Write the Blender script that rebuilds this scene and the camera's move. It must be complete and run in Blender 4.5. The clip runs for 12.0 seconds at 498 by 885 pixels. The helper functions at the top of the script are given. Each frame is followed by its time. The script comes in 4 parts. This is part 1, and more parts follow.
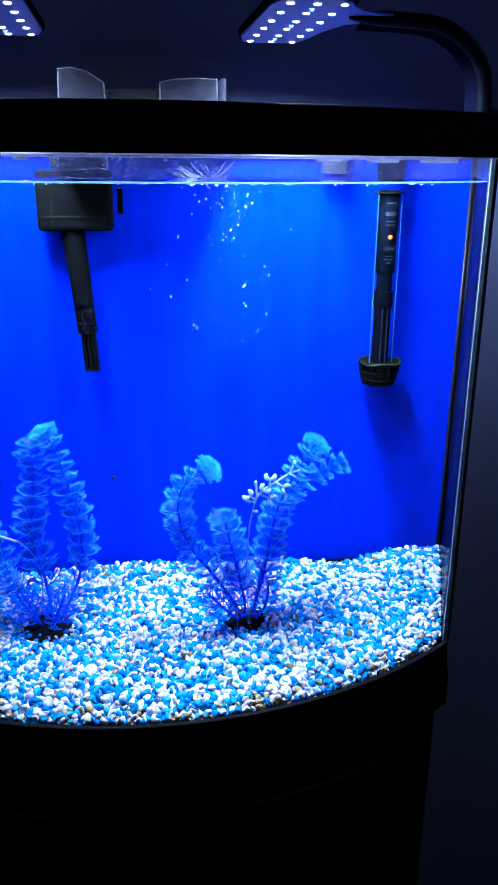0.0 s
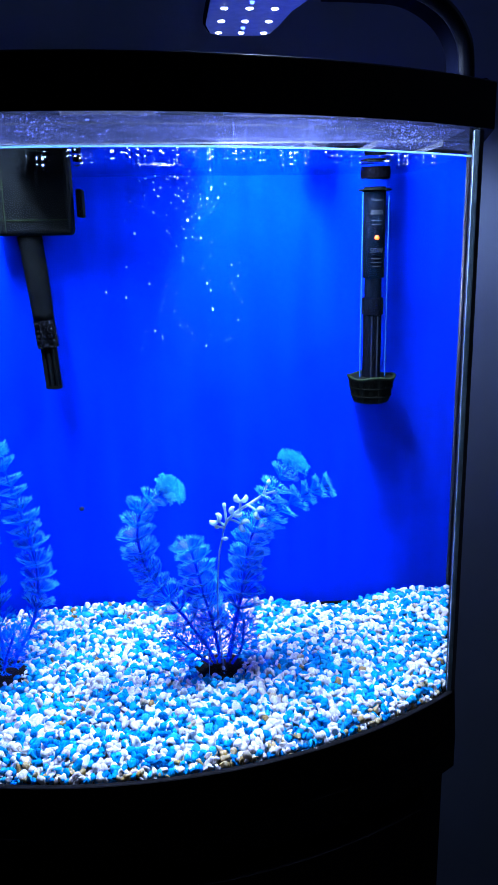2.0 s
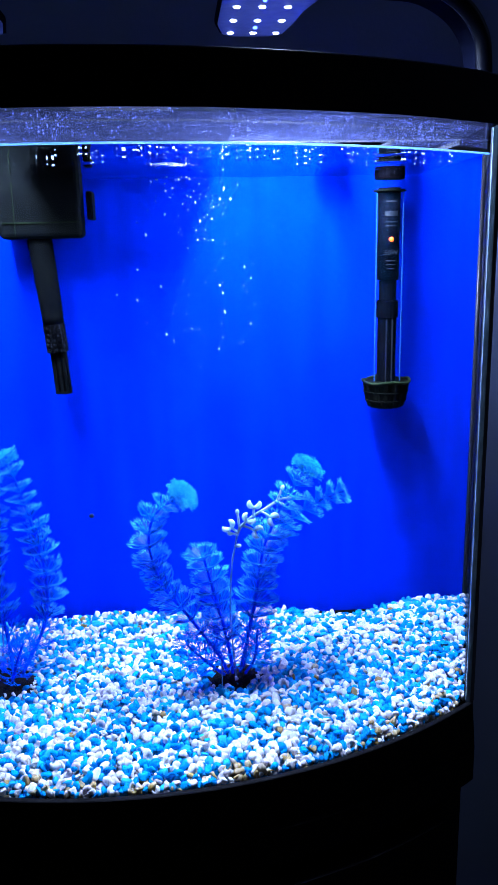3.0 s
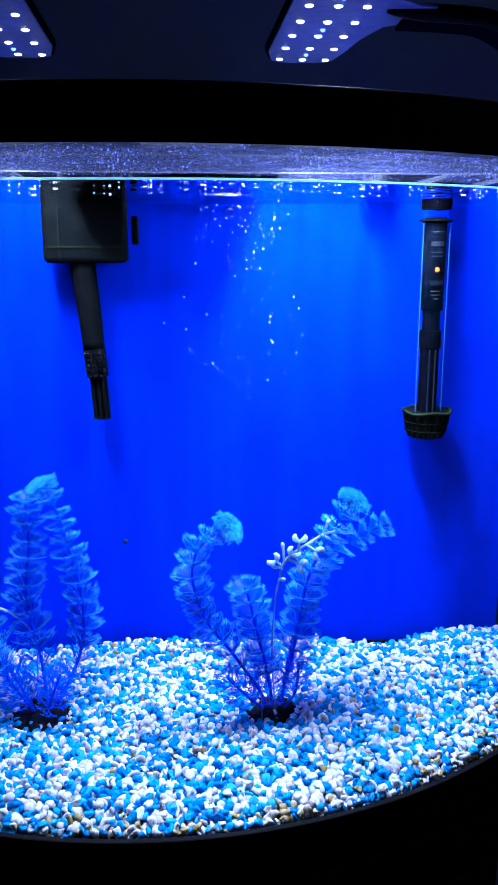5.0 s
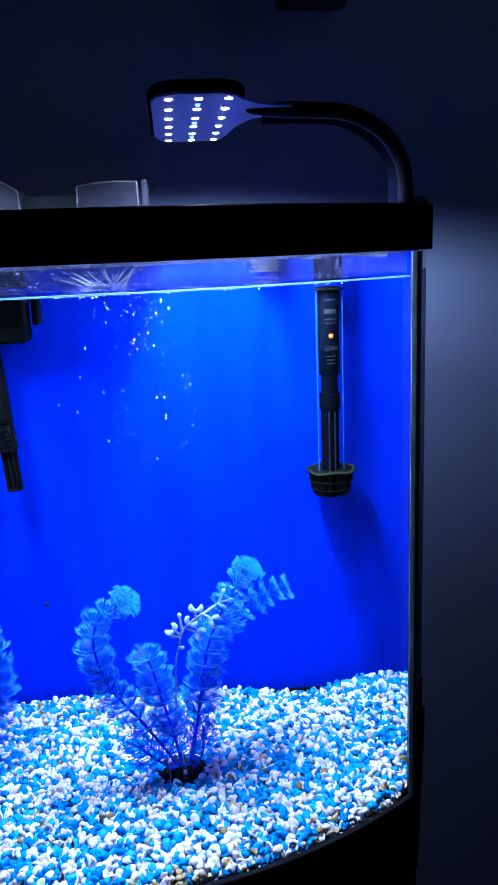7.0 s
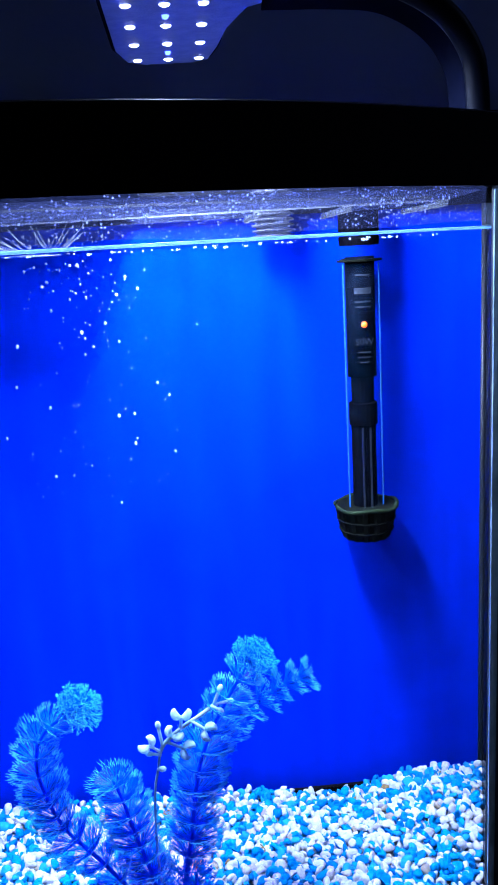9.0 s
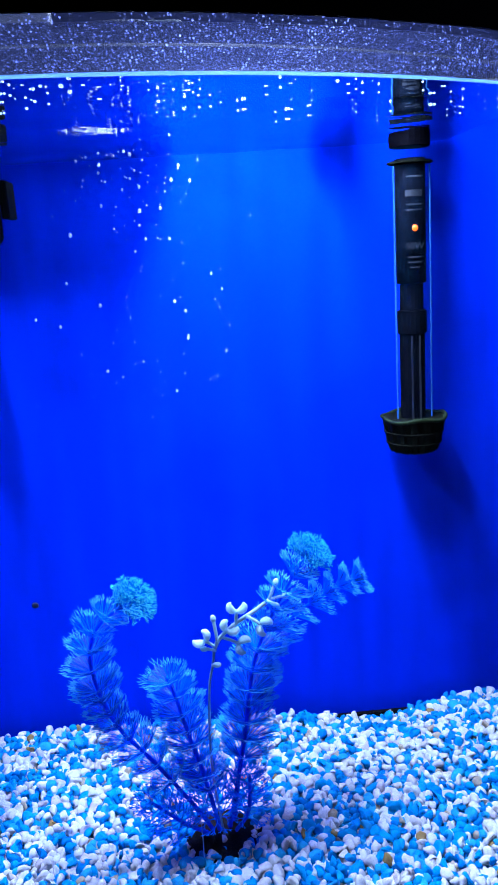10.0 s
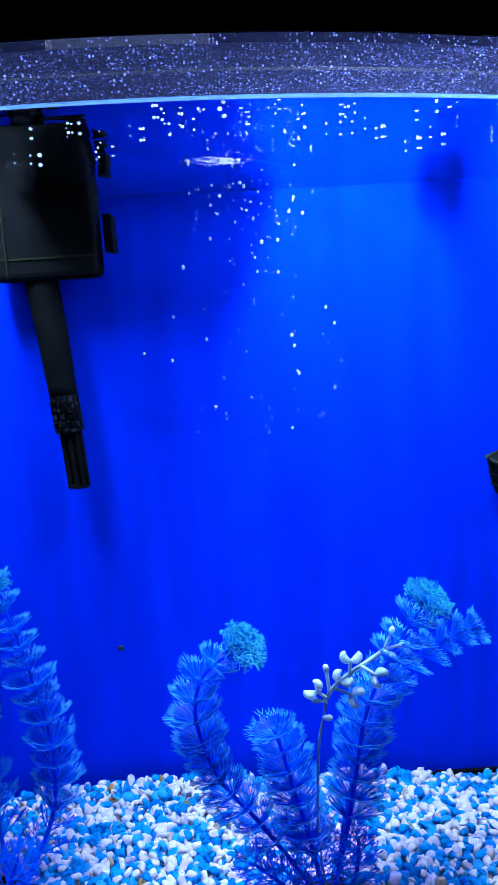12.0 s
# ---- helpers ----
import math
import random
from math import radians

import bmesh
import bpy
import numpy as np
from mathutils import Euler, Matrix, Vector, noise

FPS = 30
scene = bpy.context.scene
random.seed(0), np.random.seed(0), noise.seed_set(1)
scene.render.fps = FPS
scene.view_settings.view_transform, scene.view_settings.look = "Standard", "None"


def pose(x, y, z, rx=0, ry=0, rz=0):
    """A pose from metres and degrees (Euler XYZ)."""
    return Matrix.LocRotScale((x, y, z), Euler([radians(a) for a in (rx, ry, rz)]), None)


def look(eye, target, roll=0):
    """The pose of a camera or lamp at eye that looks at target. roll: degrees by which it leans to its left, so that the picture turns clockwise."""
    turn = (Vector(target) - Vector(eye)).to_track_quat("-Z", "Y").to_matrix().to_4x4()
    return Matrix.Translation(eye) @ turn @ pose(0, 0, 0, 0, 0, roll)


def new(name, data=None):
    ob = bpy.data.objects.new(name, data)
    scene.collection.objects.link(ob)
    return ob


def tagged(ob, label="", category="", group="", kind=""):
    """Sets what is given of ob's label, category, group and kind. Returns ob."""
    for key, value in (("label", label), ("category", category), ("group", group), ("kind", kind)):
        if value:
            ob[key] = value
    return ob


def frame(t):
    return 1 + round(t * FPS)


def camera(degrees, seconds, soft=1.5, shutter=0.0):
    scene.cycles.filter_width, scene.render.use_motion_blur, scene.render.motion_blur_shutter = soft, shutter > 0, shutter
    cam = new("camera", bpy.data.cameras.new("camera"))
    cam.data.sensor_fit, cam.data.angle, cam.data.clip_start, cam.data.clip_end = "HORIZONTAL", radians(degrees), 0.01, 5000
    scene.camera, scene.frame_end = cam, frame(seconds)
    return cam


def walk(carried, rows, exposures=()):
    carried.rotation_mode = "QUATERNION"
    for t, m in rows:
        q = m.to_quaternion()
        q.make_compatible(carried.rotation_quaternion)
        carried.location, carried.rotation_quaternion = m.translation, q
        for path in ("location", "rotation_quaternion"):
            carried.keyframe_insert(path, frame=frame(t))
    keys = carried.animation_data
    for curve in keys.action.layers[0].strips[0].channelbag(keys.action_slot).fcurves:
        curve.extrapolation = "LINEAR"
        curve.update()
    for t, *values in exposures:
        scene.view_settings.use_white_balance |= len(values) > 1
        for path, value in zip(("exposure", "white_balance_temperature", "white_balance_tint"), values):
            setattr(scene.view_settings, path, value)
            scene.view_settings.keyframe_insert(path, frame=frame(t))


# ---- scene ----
cam = camera(34.5, 12.0)
# the clip darkens a little as the lens comes close
EXPOSURE = [(0, 0.21), (2.5, 0.18), (5.5, 0.04), (7.2, 0.06), (9, 0.08), (9.6, 0.05), (10, -0.28), (10.5, -0.48), (11, -0.58), (12, -0.52)]
ROWS = [
    # seconds, eye, target, roll
    (0, (-0.0190, -0.8686, 1.1836), (0.3159, 1.3704, 0.3876), 0.5),
    (0.2, (-0.0104, -0.8638, 1.1646), (0.3219, 1.3858, 0.3971), 0.5),
    (0.5, (0.0016, -0.8459, 1.1322), (0.3079, 1.4154, 0.3893), 0.3),
    (0.8, (0.0115, -0.8329, 1.1291), (0.2801, 1.4536, 0.4512), -0.1),
    (1, (0.0178, -0.8267, 1.1254), (0.2641, 1.4676, 0.4663), -0.3),
    (1.5, (0.0342, -0.8218, 1.1264), (0.2444, 1.4837, 0.4932), -1.0),
    (2, (0.0444, -0.8185, 1.1250), (0.2579, 1.4939, 0.5216), -1.0),
    (2.5, (0.0502, -0.8204, 1.1275), (0.2509, 1.4966, 0.5335), -1.3),
    (2.7, (0.0473, -0.8155, 1.1189), (0.2365, 1.5063, 0.5403), -1.3),
    (4.3, (0.0255, -0.7986, 1.1290), (0.2473, 1.5225, 0.5576), -0.7),
    (4.5, (0.0243, -0.7982, 1.1338), (0.2305, 1.5239, 0.5624), -0.6),
    (5, (0.0056, -0.7929, 1.1360), (0.2157, 1.5315, 0.5753), -0.1),
    (5.5, (-0.0044, -0.7866, 1.1369), (0.1716, 1.5361, 0.5607), 0.1),
    (6, (0.0207, -0.7894, 1.1286), (0.2079, 1.5357, 0.5631), 0.5),
    (6.5, (0.0587, -0.7948, 1.1324), (0.2507, 1.5296, 0.5657), -0.3),
    (6.7, (0.0725, -0.8077, 1.1548), (0.2629, 1.5184, 0.5953), -1.4),
    (7, (0.0853, -0.8095, 1.1907), (0.2858, 1.5152, 0.6324), -2.3),
    (7.2, (0.0825, -0.7870, 1.1958), (0.2867, 1.5383, 0.6374), -2.4),
    (8.8, (0.1101, -0.6488, 1.1742), (0.2706, 1.6762, 0.5991), -3.3),
    (9, (0.1069, -0.6377, 1.1665), (0.2620, 1.6926, 0.6128), -3.5),
    (9.2, (0.1014, -0.6392, 1.1568), (0.2484, 1.6966, 0.6252), -3.5),
    (9.3, (0.0936, -0.6409, 1.1501), (0.2558, 1.6884, 0.5950), -3.4),
    (9.4, (0.0935, -0.6466, 1.1385), (0.2406, 1.6824, 0.5779), -3.3),
    (9.5, (0.0930, -0.6437, 1.1212), (0.2410, 1.6876, 0.5662), -3.4),
    (10, (0.0787, -0.6419, 1.1139), (0.2121, 1.6889, 0.5553), -3.7),
    (10.2, (0.0720, -0.6414, 1.1194), (0.2027, 1.6971, 0.5958), -3.8),
    (10.5, (0.0658, -0.6388, 1.1149), (0.1745, 1.6977, 0.5754), -3.7),
    (11, (0.0584, -0.6321, 1.1026), (0.1399, 1.7105, 0.5868), -3.9),
    (11.5, (0.0494, -0.6270, 1.1060), (0.1080, 1.7272, 0.6402), -3.8),
    (12, (0.0401, -0.6242, 1.1119), (0.0812, 1.7363, 0.6770), -3.4),
]
walk(cam, [(t, look(eye, target, roll)) for t, eye, target, roll in ROWS], EXPOSURE)

# ---- world and light ----
# A dark room; its lamps are the two clip-on LED lights over the tank, plus an added fill.
LED_WATTS, LED_COLOR = {1: 4.4, -1: 2.3}, (0.46, 0.60, 1.0)  # by side
world = bpy.data.worlds.new("night_room")
world.use_nodes = True
scene.world = world
world.node_tree.nodes["Background"].inputs["Color"].default_value = (0.08, 0.14, 0.40, 1)
world.node_tree.nodes["Background"].inputs["Strength"].default_value = 0.028
# faint blue fill lamp added to brighten the wall, in an invented high opening
fill = bpy.data.lights.new("fill_light", "AREA")
fill.shape, fill.size, fill.size_y, fill.energy, fill.color = "RECTANGLE", 0.46, 0.46, 0.42, (0.30, 0.45, 1.0)
new("fill_light", fill).matrix_basis = look((0.88, -0.36, 1.72), (-0.12, -0.36, 1.72))




# ---- materials ----
def shader(name):
    m = bpy.data.materials.new(name)
    m.use_nodes = True
    nt = m.node_tree
    return m, nt, nt.nodes["Principled BSDF"]


def link(nt, a, b):
    nt.links.new(a, b)


def noise_tex(nt, scale, detail=4.0, rough=0.6):
    co = nt.nodes.new("ShaderNodeTexCoord")
    n = nt.nodes.new("ShaderNodeTexNoise")
    n.inputs["Scale"].default_value = scale
    n.inputs["Detail"].default_value = detail
    n.inputs["Roughness"].default_value = rough
    link(nt, co.outputs["Object"], n.inputs["Vector"])
    return n


def ramp(nt, fac, stops, constant=False):
    r = nt.nodes.new("ShaderNodeValToRGB")
    r.color_ramp.interpolation = "CONSTANT" if constant else "LINEAR"
    el = r.color_ramp.elements
    while len(el) < len(stops):
        el.new(0.5)
    for e, (pos, col) in zip(el, stops):
        e.position, e.color = pos, (*col, 1)
    link(nt, fac, r.inputs["Fac"])
    return r


def surface(name, a, b, scale=30.0, rough=0.5, metal=0.0, bump=0.0, bump_scale=200.0, rough_var=0.1, lo=0.35, hi=0.65, coat=0.0, ior=1.45):
    """Two tones mixed by a coarse noise, with a fine relief and an uneven gloss."""
    m, nt, bs = shader(name)
    n = noise_tex(nt, scale)
    r = ramp(nt, n.outputs["Fac"], [(lo, a), (hi, b)])
    link(nt, r.outputs["Color"], bs.inputs["Base Color"])
    mr = nt.nodes.new("ShaderNodeMapRange")
    mr.inputs["To Min"].default_value, mr.inputs["To Max"].default_value = max(0.02, rough - rough_var), rough + rough_var
    link(nt, n.outputs["Fac"], mr.inputs["Value"])
    link(nt, mr.outputs["Result"], bs.inputs["Roughness"])
    bs.inputs["Metallic"].default_value = metal
    bs.inputs["Coat Weight"].default_value = coat
    bs.inputs["IOR"].default_value = ior
    if bump:
        f = noise_tex(nt, bump_scale)
        bp = nt.nodes.new("ShaderNodeBump")
        bp.inputs["Strength"].default_value = bump
        bp.inputs["Distance"].default_value = 0.001
        link(nt, f.outputs["Fac"], bp.inputs["Height"])
        link(nt, bp.outputs["Normal"], bs.inputs["Normal"])
    return m


def clear(name, tint=(1, 1, 1), gloss=0.35, rough=0.03, least=0.02, power=5.0):
    """A thin clear pane: lets light through straight, with a gloss that grows at grazing angles."""
    m, nt, bs = shader(name)
    nt.nodes.remove(bs)
    tr = nt.nodes.new("ShaderNodeBsdfTransparent")
    tr.inputs["Color"].default_value = (*tint, 1)
    gl = nt.nodes.new("ShaderNodeBsdfGlossy")
    gl.inputs["Roughness"].default_value = rough
    lw = nt.nodes.new("ShaderNodeLayerWeight")
    lw.inputs["Blend"].default_value = 0.5
    pw = nt.nodes.new("ShaderNodeMath")
    pw.operation = "POWER"
    pw.inputs[1].default_value = power
    link(nt, lw.outputs["Facing"], pw.inputs[0])
    fr = nt.nodes.new("ShaderNodeMath")
    fr.operation = "MULTIPLY_ADD"
    fr.inputs[1].default_value, fr.inputs[2].default_value = gloss, least
    link(nt, pw.outputs["Value"], fr.inputs[0])
    mx = nt.nodes.new("ShaderNodeMixShader")
    link(nt, fr.outputs["Value"], mx.inputs["Fac"])
    link(nt, tr.outputs["BSDF"], mx.inputs[1])
    link(nt, gl.outputs["BSDF"], mx.inputs[2])
    link(nt, mx.outputs["Shader"], nt.nodes["Material Output"].inputs["Surface"])
    return m


def lit(name, color, strength):
    m, nt, bs = shader(name)
    bs.inputs["Base Color"].default_value = (*color, 1)
    bs.inputs["Emission Color"].default_value = (*color, 1)
    bs.inputs["Emission Strength"].default_value = strength
    return m


def droplet_glass(name, scale, veil_scale, least, drops_add, tones):
    """Glass fogged with condensation: clear film, milky veil and countless small drops."""
    m, nt, bs = shader(name)
    nt.nodes.remove(bs)
    co = nt.nodes.new("ShaderNodeTexCoord")
    mp = nt.nodes.new("ShaderNodeMapping")
    link(nt, co.outputs["Object"], mp.inputs["Vector"])
    vo = nt.nodes.new("ShaderNodeTexVoronoi")
    vo.inputs["Scale"].default_value = scale
    vo.inputs["Randomness"].default_value = 1.0
    link(nt, mp.outputs["Vector"], vo.inputs["Vector"])
    big = noise_tex(nt, veil_scale, 3, 0.6)
    near = ramp(nt, vo.outputs["Distance"], [(0.20, (1, 1, 1)), (0.48, (0, 0, 0))])
    split = nt.nodes.new("ShaderNodeSeparateColor")
    link(nt, vo.outputs["Color"], split.inputs["Color"])
    some = ramp(nt, split.outputs["Red"], [(0.45, (0.05, 0.05, 0.05)), (0.85, (1, 1, 1))])
    drops = nt.nodes.new("ShaderNodeMixRGB")
    drops.blend_type = "MULTIPLY"
    drops.inputs["Fac"].default_value = 1.0
    link(nt, near.outputs["Color"], drops.inputs["Color1"])
    link(nt, some.outputs["Color"], drops.inputs["Color2"])
    veil = ramp(nt, big.outputs["Fac"], [(0.30, (0.25, 0.25, 0.25)), (0.65, (1, 1, 1))])
    mul = nt.nodes.new("ShaderNodeMath")
    mul.operation = "MULTIPLY"
    link(nt, drops.outputs["Color"], mul.inputs[0])
    link(nt, veil.outputs["Color"], mul.inputs[1])
    add = nt.nodes.new("ShaderNodeMath")
    add.operation = "MULTIPLY_ADD"
    add.use_clamp = True
    add.inputs[1].default_value, add.inputs[2].default_value = drops_add, least
    link(nt, mul.outputs["Value"], add.inputs[0])
    tone = ramp(nt, mul.outputs["Value"], [(q, (0.36 * v, 0.42 * v, v)) for q, v in zip((0.0, 0.25, 0.8), tones)])
    tr = nt.nodes.new("ShaderNodeBsdfTransparent")
    tl = nt.nodes.new("ShaderNodeBsdfTranslucent")
    link(nt, tone.outputs["Color"], tl.inputs["Color"])
    df = nt.nodes.new("ShaderNodeBsdfDiffuse")
    link(nt, tone.outputs["Color"], df.inputs["Color"])
    m1 = nt.nodes.new("ShaderNodeMixShader")
    m1.inputs["Fac"].default_value = 0.55
    link(nt, df.outputs["BSDF"], m1.inputs[1])
    link(nt, tl.outputs["BSDF"], m1.inputs[2])
    m2 = nt.nodes.new("ShaderNodeMixShader")
    link(nt, add.outputs["Value"], m2.inputs["Fac"])
    link(nt, tr.outputs["BSDF"], m2.inputs[1])
    link(nt, m1.outputs["Shader"], m2.inputs[2])
    link(nt, m2.outputs["Shader"], nt.nodes["Material Output"].inputs["Surface"])
    return m


def gravel_mix():
    """Coated aquarium gravel: white, blue and a few ochre stones, each stone one colour."""
    m, nt, bs = shader("aquarium_gravel")
    g = nt.nodes.new("ShaderNodeNewGeometry")
    r = ramp(nt, g.outputs["Random Per Island"], [(0.0, (0.80, 0.79, 0.80)), (0.28, (0.72, 0.70, 0.73)), (0.44, (0.64, 0.58, 0.62)), (0.50, (0.0, 0.31, 0.68)), (0.74, (0.0, 0.22, 0.58)),
                                                       (0.88, (0.02, 0.40, 0.74)), (0.978, (0.50, 0.41, 0.30)), (0.992, (0.34, 0.22, 0.09))], True)
    n = noise_tex(nt, 420, 5, 0.65)
    v = ramp(nt, n.outputs["Fac"], [(0.30, (0.80, 0.80, 0.83)), (0.62, (1, 1, 1))])
    mx = nt.nodes.new("ShaderNodeMixRGB")
    mx.blend_type = "MULTIPLY"
    mx.inputs["Fac"].default_value = 0.8
    link(nt, r.outputs["Color"], mx.inputs["Color1"])
    link(nt, v.outputs["Color"], mx.inputs["Color2"])
    link(nt, mx.outputs["Color"], bs.inputs["Base Color"])
    bs.inputs["Roughness"].default_value = 0.5
    bs.inputs["IOR"].default_value = 1.12
    bp = nt.nodes.new("ShaderNodeBump")
    bp.inputs["Strength"].default_value, bp.inputs["Distance"].default_value = 0.3, 0.0005
    link(nt, n.outputs["Fac"], bp.inputs["Height"])
    link(nt, bp.outputs["Normal"], bs.inputs["Normal"])
    return m


def leafy(name, a, b, through_it=0.45):
    """Soft plastic leaf: coloured, a little glossy, lets some light through."""
    m, nt, bs = shader(name)
    oi = nt.nodes.new("ShaderNodeObjectInfo")
    r = ramp(nt, oi.outputs["Random"], [(0.0, a), (1.0, b)])
    link(nt, r.outputs["Color"], bs.inputs["Base Color"])
    bs.inputs["Roughness"].default_value = 0.35
    bs.inputs["IOR"].default_value = 1.06
    tl = nt.nodes.new("ShaderNodeBsdfTranslucent")
    link(nt, r.outputs["Color"], tl.inputs["Color"])
    mx = nt.nodes.new("ShaderNodeMixShader")
    mx.inputs["Fac"].default_value = through_it
    link(nt, bs.outputs["BSDF"], mx.inputs[1])
    link(nt, tl.outputs["BSDF"], mx.inputs[2])
    link(nt, mx.outputs["Shader"], nt.nodes["Material Output"].inputs["Surface"])
    return m


def water_top():
    m, nt, bs = shader("water_surface")
    nt.nodes.remove(bs)
    gl = nt.nodes.new("ShaderNodeBsdfGlass")
    gl.inputs["IOR"].default_value = 1.333
    gl.inputs["Roughness"].default_value = 0.02
    n = noise_tex(nt, 26, 3, 0.5)
    bp = nt.nodes.new("ShaderNodeBump")
    bp.inputs["Strength"].default_value, bp.inputs["Distance"].default_value = 0.25, 0.003
    link(nt, n.outputs["Fac"], bp.inputs["Height"])
    link(nt, bp.outputs["Normal"], gl.inputs["Normal"])
    link(nt, gl.outputs["BSDF"], nt.nodes["Material Output"].inputs["Surface"])
    return m


def milky(name, color, part_clear, rough=0.3, glow_through=0.5):
    """Cloudy plastic or foam: partly clear, partly scattering."""
    spread = min(0.12, 1 - part_clear)
    m, nt, bs = shader(name)
    bs.inputs["Base Color"].default_value = (*color, 1)
    bs.inputs["Roughness"].default_value = rough
    tl = nt.nodes.new("ShaderNodeBsdfTranslucent")
    tl.inputs["Color"].default_value = (*color, 1)
    m1 = nt.nodes.new("ShaderNodeMixShader")
    m1.inputs["Fac"].default_value = glow_through
    link(nt, bs.outputs["BSDF"], m1.inputs[1])
    link(nt, tl.outputs["BSDF"], m1.inputs[2])
    tr = nt.nodes.new("ShaderNodeBsdfTransparent")
    n = noise_tex(nt, 90, 4, 0.6)
    r = ramp(nt, n.outputs["Fac"], [(0.3, (max(0, part_clear - spread),) * 3), (0.7, (min(1, part_clear + spread),) * 3)])
    m2 = nt.nodes.new("ShaderNodeMixShader")
    link(nt, r.outputs["Color"], m2.inputs["Fac"])
    link(nt, m1.outputs["Shader"], m2.inputs[1])
    link(nt, tr.outputs["BSDF"], m2.inputs[2])
    link(nt, m2.outputs["Shader"], nt.nodes["Material Output"].inputs["Surface"])
    return m


BLACK_PLASTIC = surface("black_plastic", (0.003, 0.003, 0.004), (0.005, 0.005, 0.007), 40, 0.35, ior=1.45, bump=0.08, bump_scale=500)
LAMP_PLASTIC = surface("lamp_black_plastic", (0.0016, 0.0022, 0.0065), (0.003, 0.0038, 0.010), 60, 0.6, ior=1.03, bump=0.05, bump_scale=700)
LAMP_PLASTIC.node_tree.nodes["Principled BSDF"].inputs["Specular IOR Level"].default_value = 0.0
CHANNEL = surface("dark_cable_channel", (0.002, 0.0025, 0.005), (0.004, 0.005, 0.009), 60, 0.35, ior=1.12)
# the plate's strong blue holds the glow that surrounds the diodes
LAMP_FACE = surface("lamp_face", (0.08, 0.115, 0.40), (0.12, 0.16, 0.48), 140, 0.6, ior=1.2, bump=0.3, bump_scale=600)
STAND_BLACK = surface("black_cabinet_laminate", (0.003, 0.003, 0.004), (0.005, 0.005, 0.006), 14, 0.7, ior=1.15, bump=0.1, bump_scale=160)
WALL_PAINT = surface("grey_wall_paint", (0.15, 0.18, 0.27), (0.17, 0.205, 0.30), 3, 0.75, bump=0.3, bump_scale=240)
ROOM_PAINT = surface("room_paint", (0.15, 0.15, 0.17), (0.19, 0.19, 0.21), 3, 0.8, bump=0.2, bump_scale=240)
CEILING_PAINT = surface("ceiling_paint", (0.36, 0.36, 0.38), (0.42, 0.42, 0.44), 3, 0.85, bump=0.2, bump_scale=150)
FLOOR_WOOD = surface("dark_floor", (0.05, 0.035, 0.025), (0.09, 0.06, 0.04), 9, 0.45, bump=0.2, bump_scale=80)
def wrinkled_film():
    """Blue vinyl with the light and shade of faint upright wrinkles put into its colour, and a few dull patches low
    down.
    """
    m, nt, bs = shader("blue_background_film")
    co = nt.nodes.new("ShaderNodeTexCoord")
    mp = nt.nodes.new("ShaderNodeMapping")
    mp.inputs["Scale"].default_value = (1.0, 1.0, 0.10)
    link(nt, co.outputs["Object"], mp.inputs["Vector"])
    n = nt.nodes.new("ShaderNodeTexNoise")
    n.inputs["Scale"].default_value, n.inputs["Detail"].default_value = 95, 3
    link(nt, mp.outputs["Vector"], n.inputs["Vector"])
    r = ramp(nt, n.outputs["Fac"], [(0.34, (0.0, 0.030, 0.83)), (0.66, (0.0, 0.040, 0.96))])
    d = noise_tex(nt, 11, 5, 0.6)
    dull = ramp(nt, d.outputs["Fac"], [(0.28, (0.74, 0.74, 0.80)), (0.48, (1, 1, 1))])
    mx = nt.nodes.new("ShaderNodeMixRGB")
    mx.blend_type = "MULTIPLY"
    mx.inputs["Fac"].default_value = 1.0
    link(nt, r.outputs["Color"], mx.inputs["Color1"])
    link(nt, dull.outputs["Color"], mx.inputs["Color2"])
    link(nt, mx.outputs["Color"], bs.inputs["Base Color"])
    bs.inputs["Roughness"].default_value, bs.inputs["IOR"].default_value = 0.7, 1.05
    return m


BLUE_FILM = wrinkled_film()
PANE = clear("tank_glass", (0.97, 0.985, 0.98))
# Tinted dark in place of the light loss that refraction causes below water.
SHADE_PANE = clear("shade_tinted_side_glass", (0.10, 0.12, 0.20), 0.30, 0.08, 0.02)
BACK_GLASS = clear("wet_back_glass", (0.98, 0.99, 1.0), 0.02, 0.2, 0.0)
TUBE_GLASS = milky("filmed_heater_glass", (0.10, 0.40, 0.85), 0.985, 0.15, 0.5)
SILICONE = surface("black_silicone", (0.012, 0.012, 0.015), (0.022, 0.022, 0.026), 120, 0.35, bump=0.2, bump_scale=300)
EDGE_GLASS = surface("polished_glass_edge", (0.10, 0.16, 0.19), (0.18, 0.25, 0.29), 60, 0.15)
TUBE_GLINT = milky("tube_glint", (0.06, 0.30, 0.80), 0.35, 0.1, 0.4)
FOGGED = droplet_glass("fogged_canopy_glass", 820, 40, 0.70, 0.45, (0.022, 0.060, 0.52))
MIST = droplet_glass("misted_front_glass", 900, 35, 0.30, 0.65, (0.035, 0.12, 0.55))
HINGE = milky("clear_hinge_plastic", (0.10, 0.103, 0.118), 0.45)
RIDGE = milky("clear_ridge", (0.035, 0.036, 0.045), 0.5, 0.7)
WATER = water_top()
MENISCUS = milky("water_edge", (0.17, 0.36, 0.58), 0.34, 0.12)
GRAVEL = gravel_mix()
BED = surface("gravel_bed", (0.25, 0.40, 0.60), (0.65, 0.66, 0.70), 300, 0.8)
OCHRE = surface("ochre_stone", (0.40, 0.25, 0.06), (0.58, 0.47, 0.30), 260, 0.6, bump=0.5, bump_scale=600, ior=1.12)
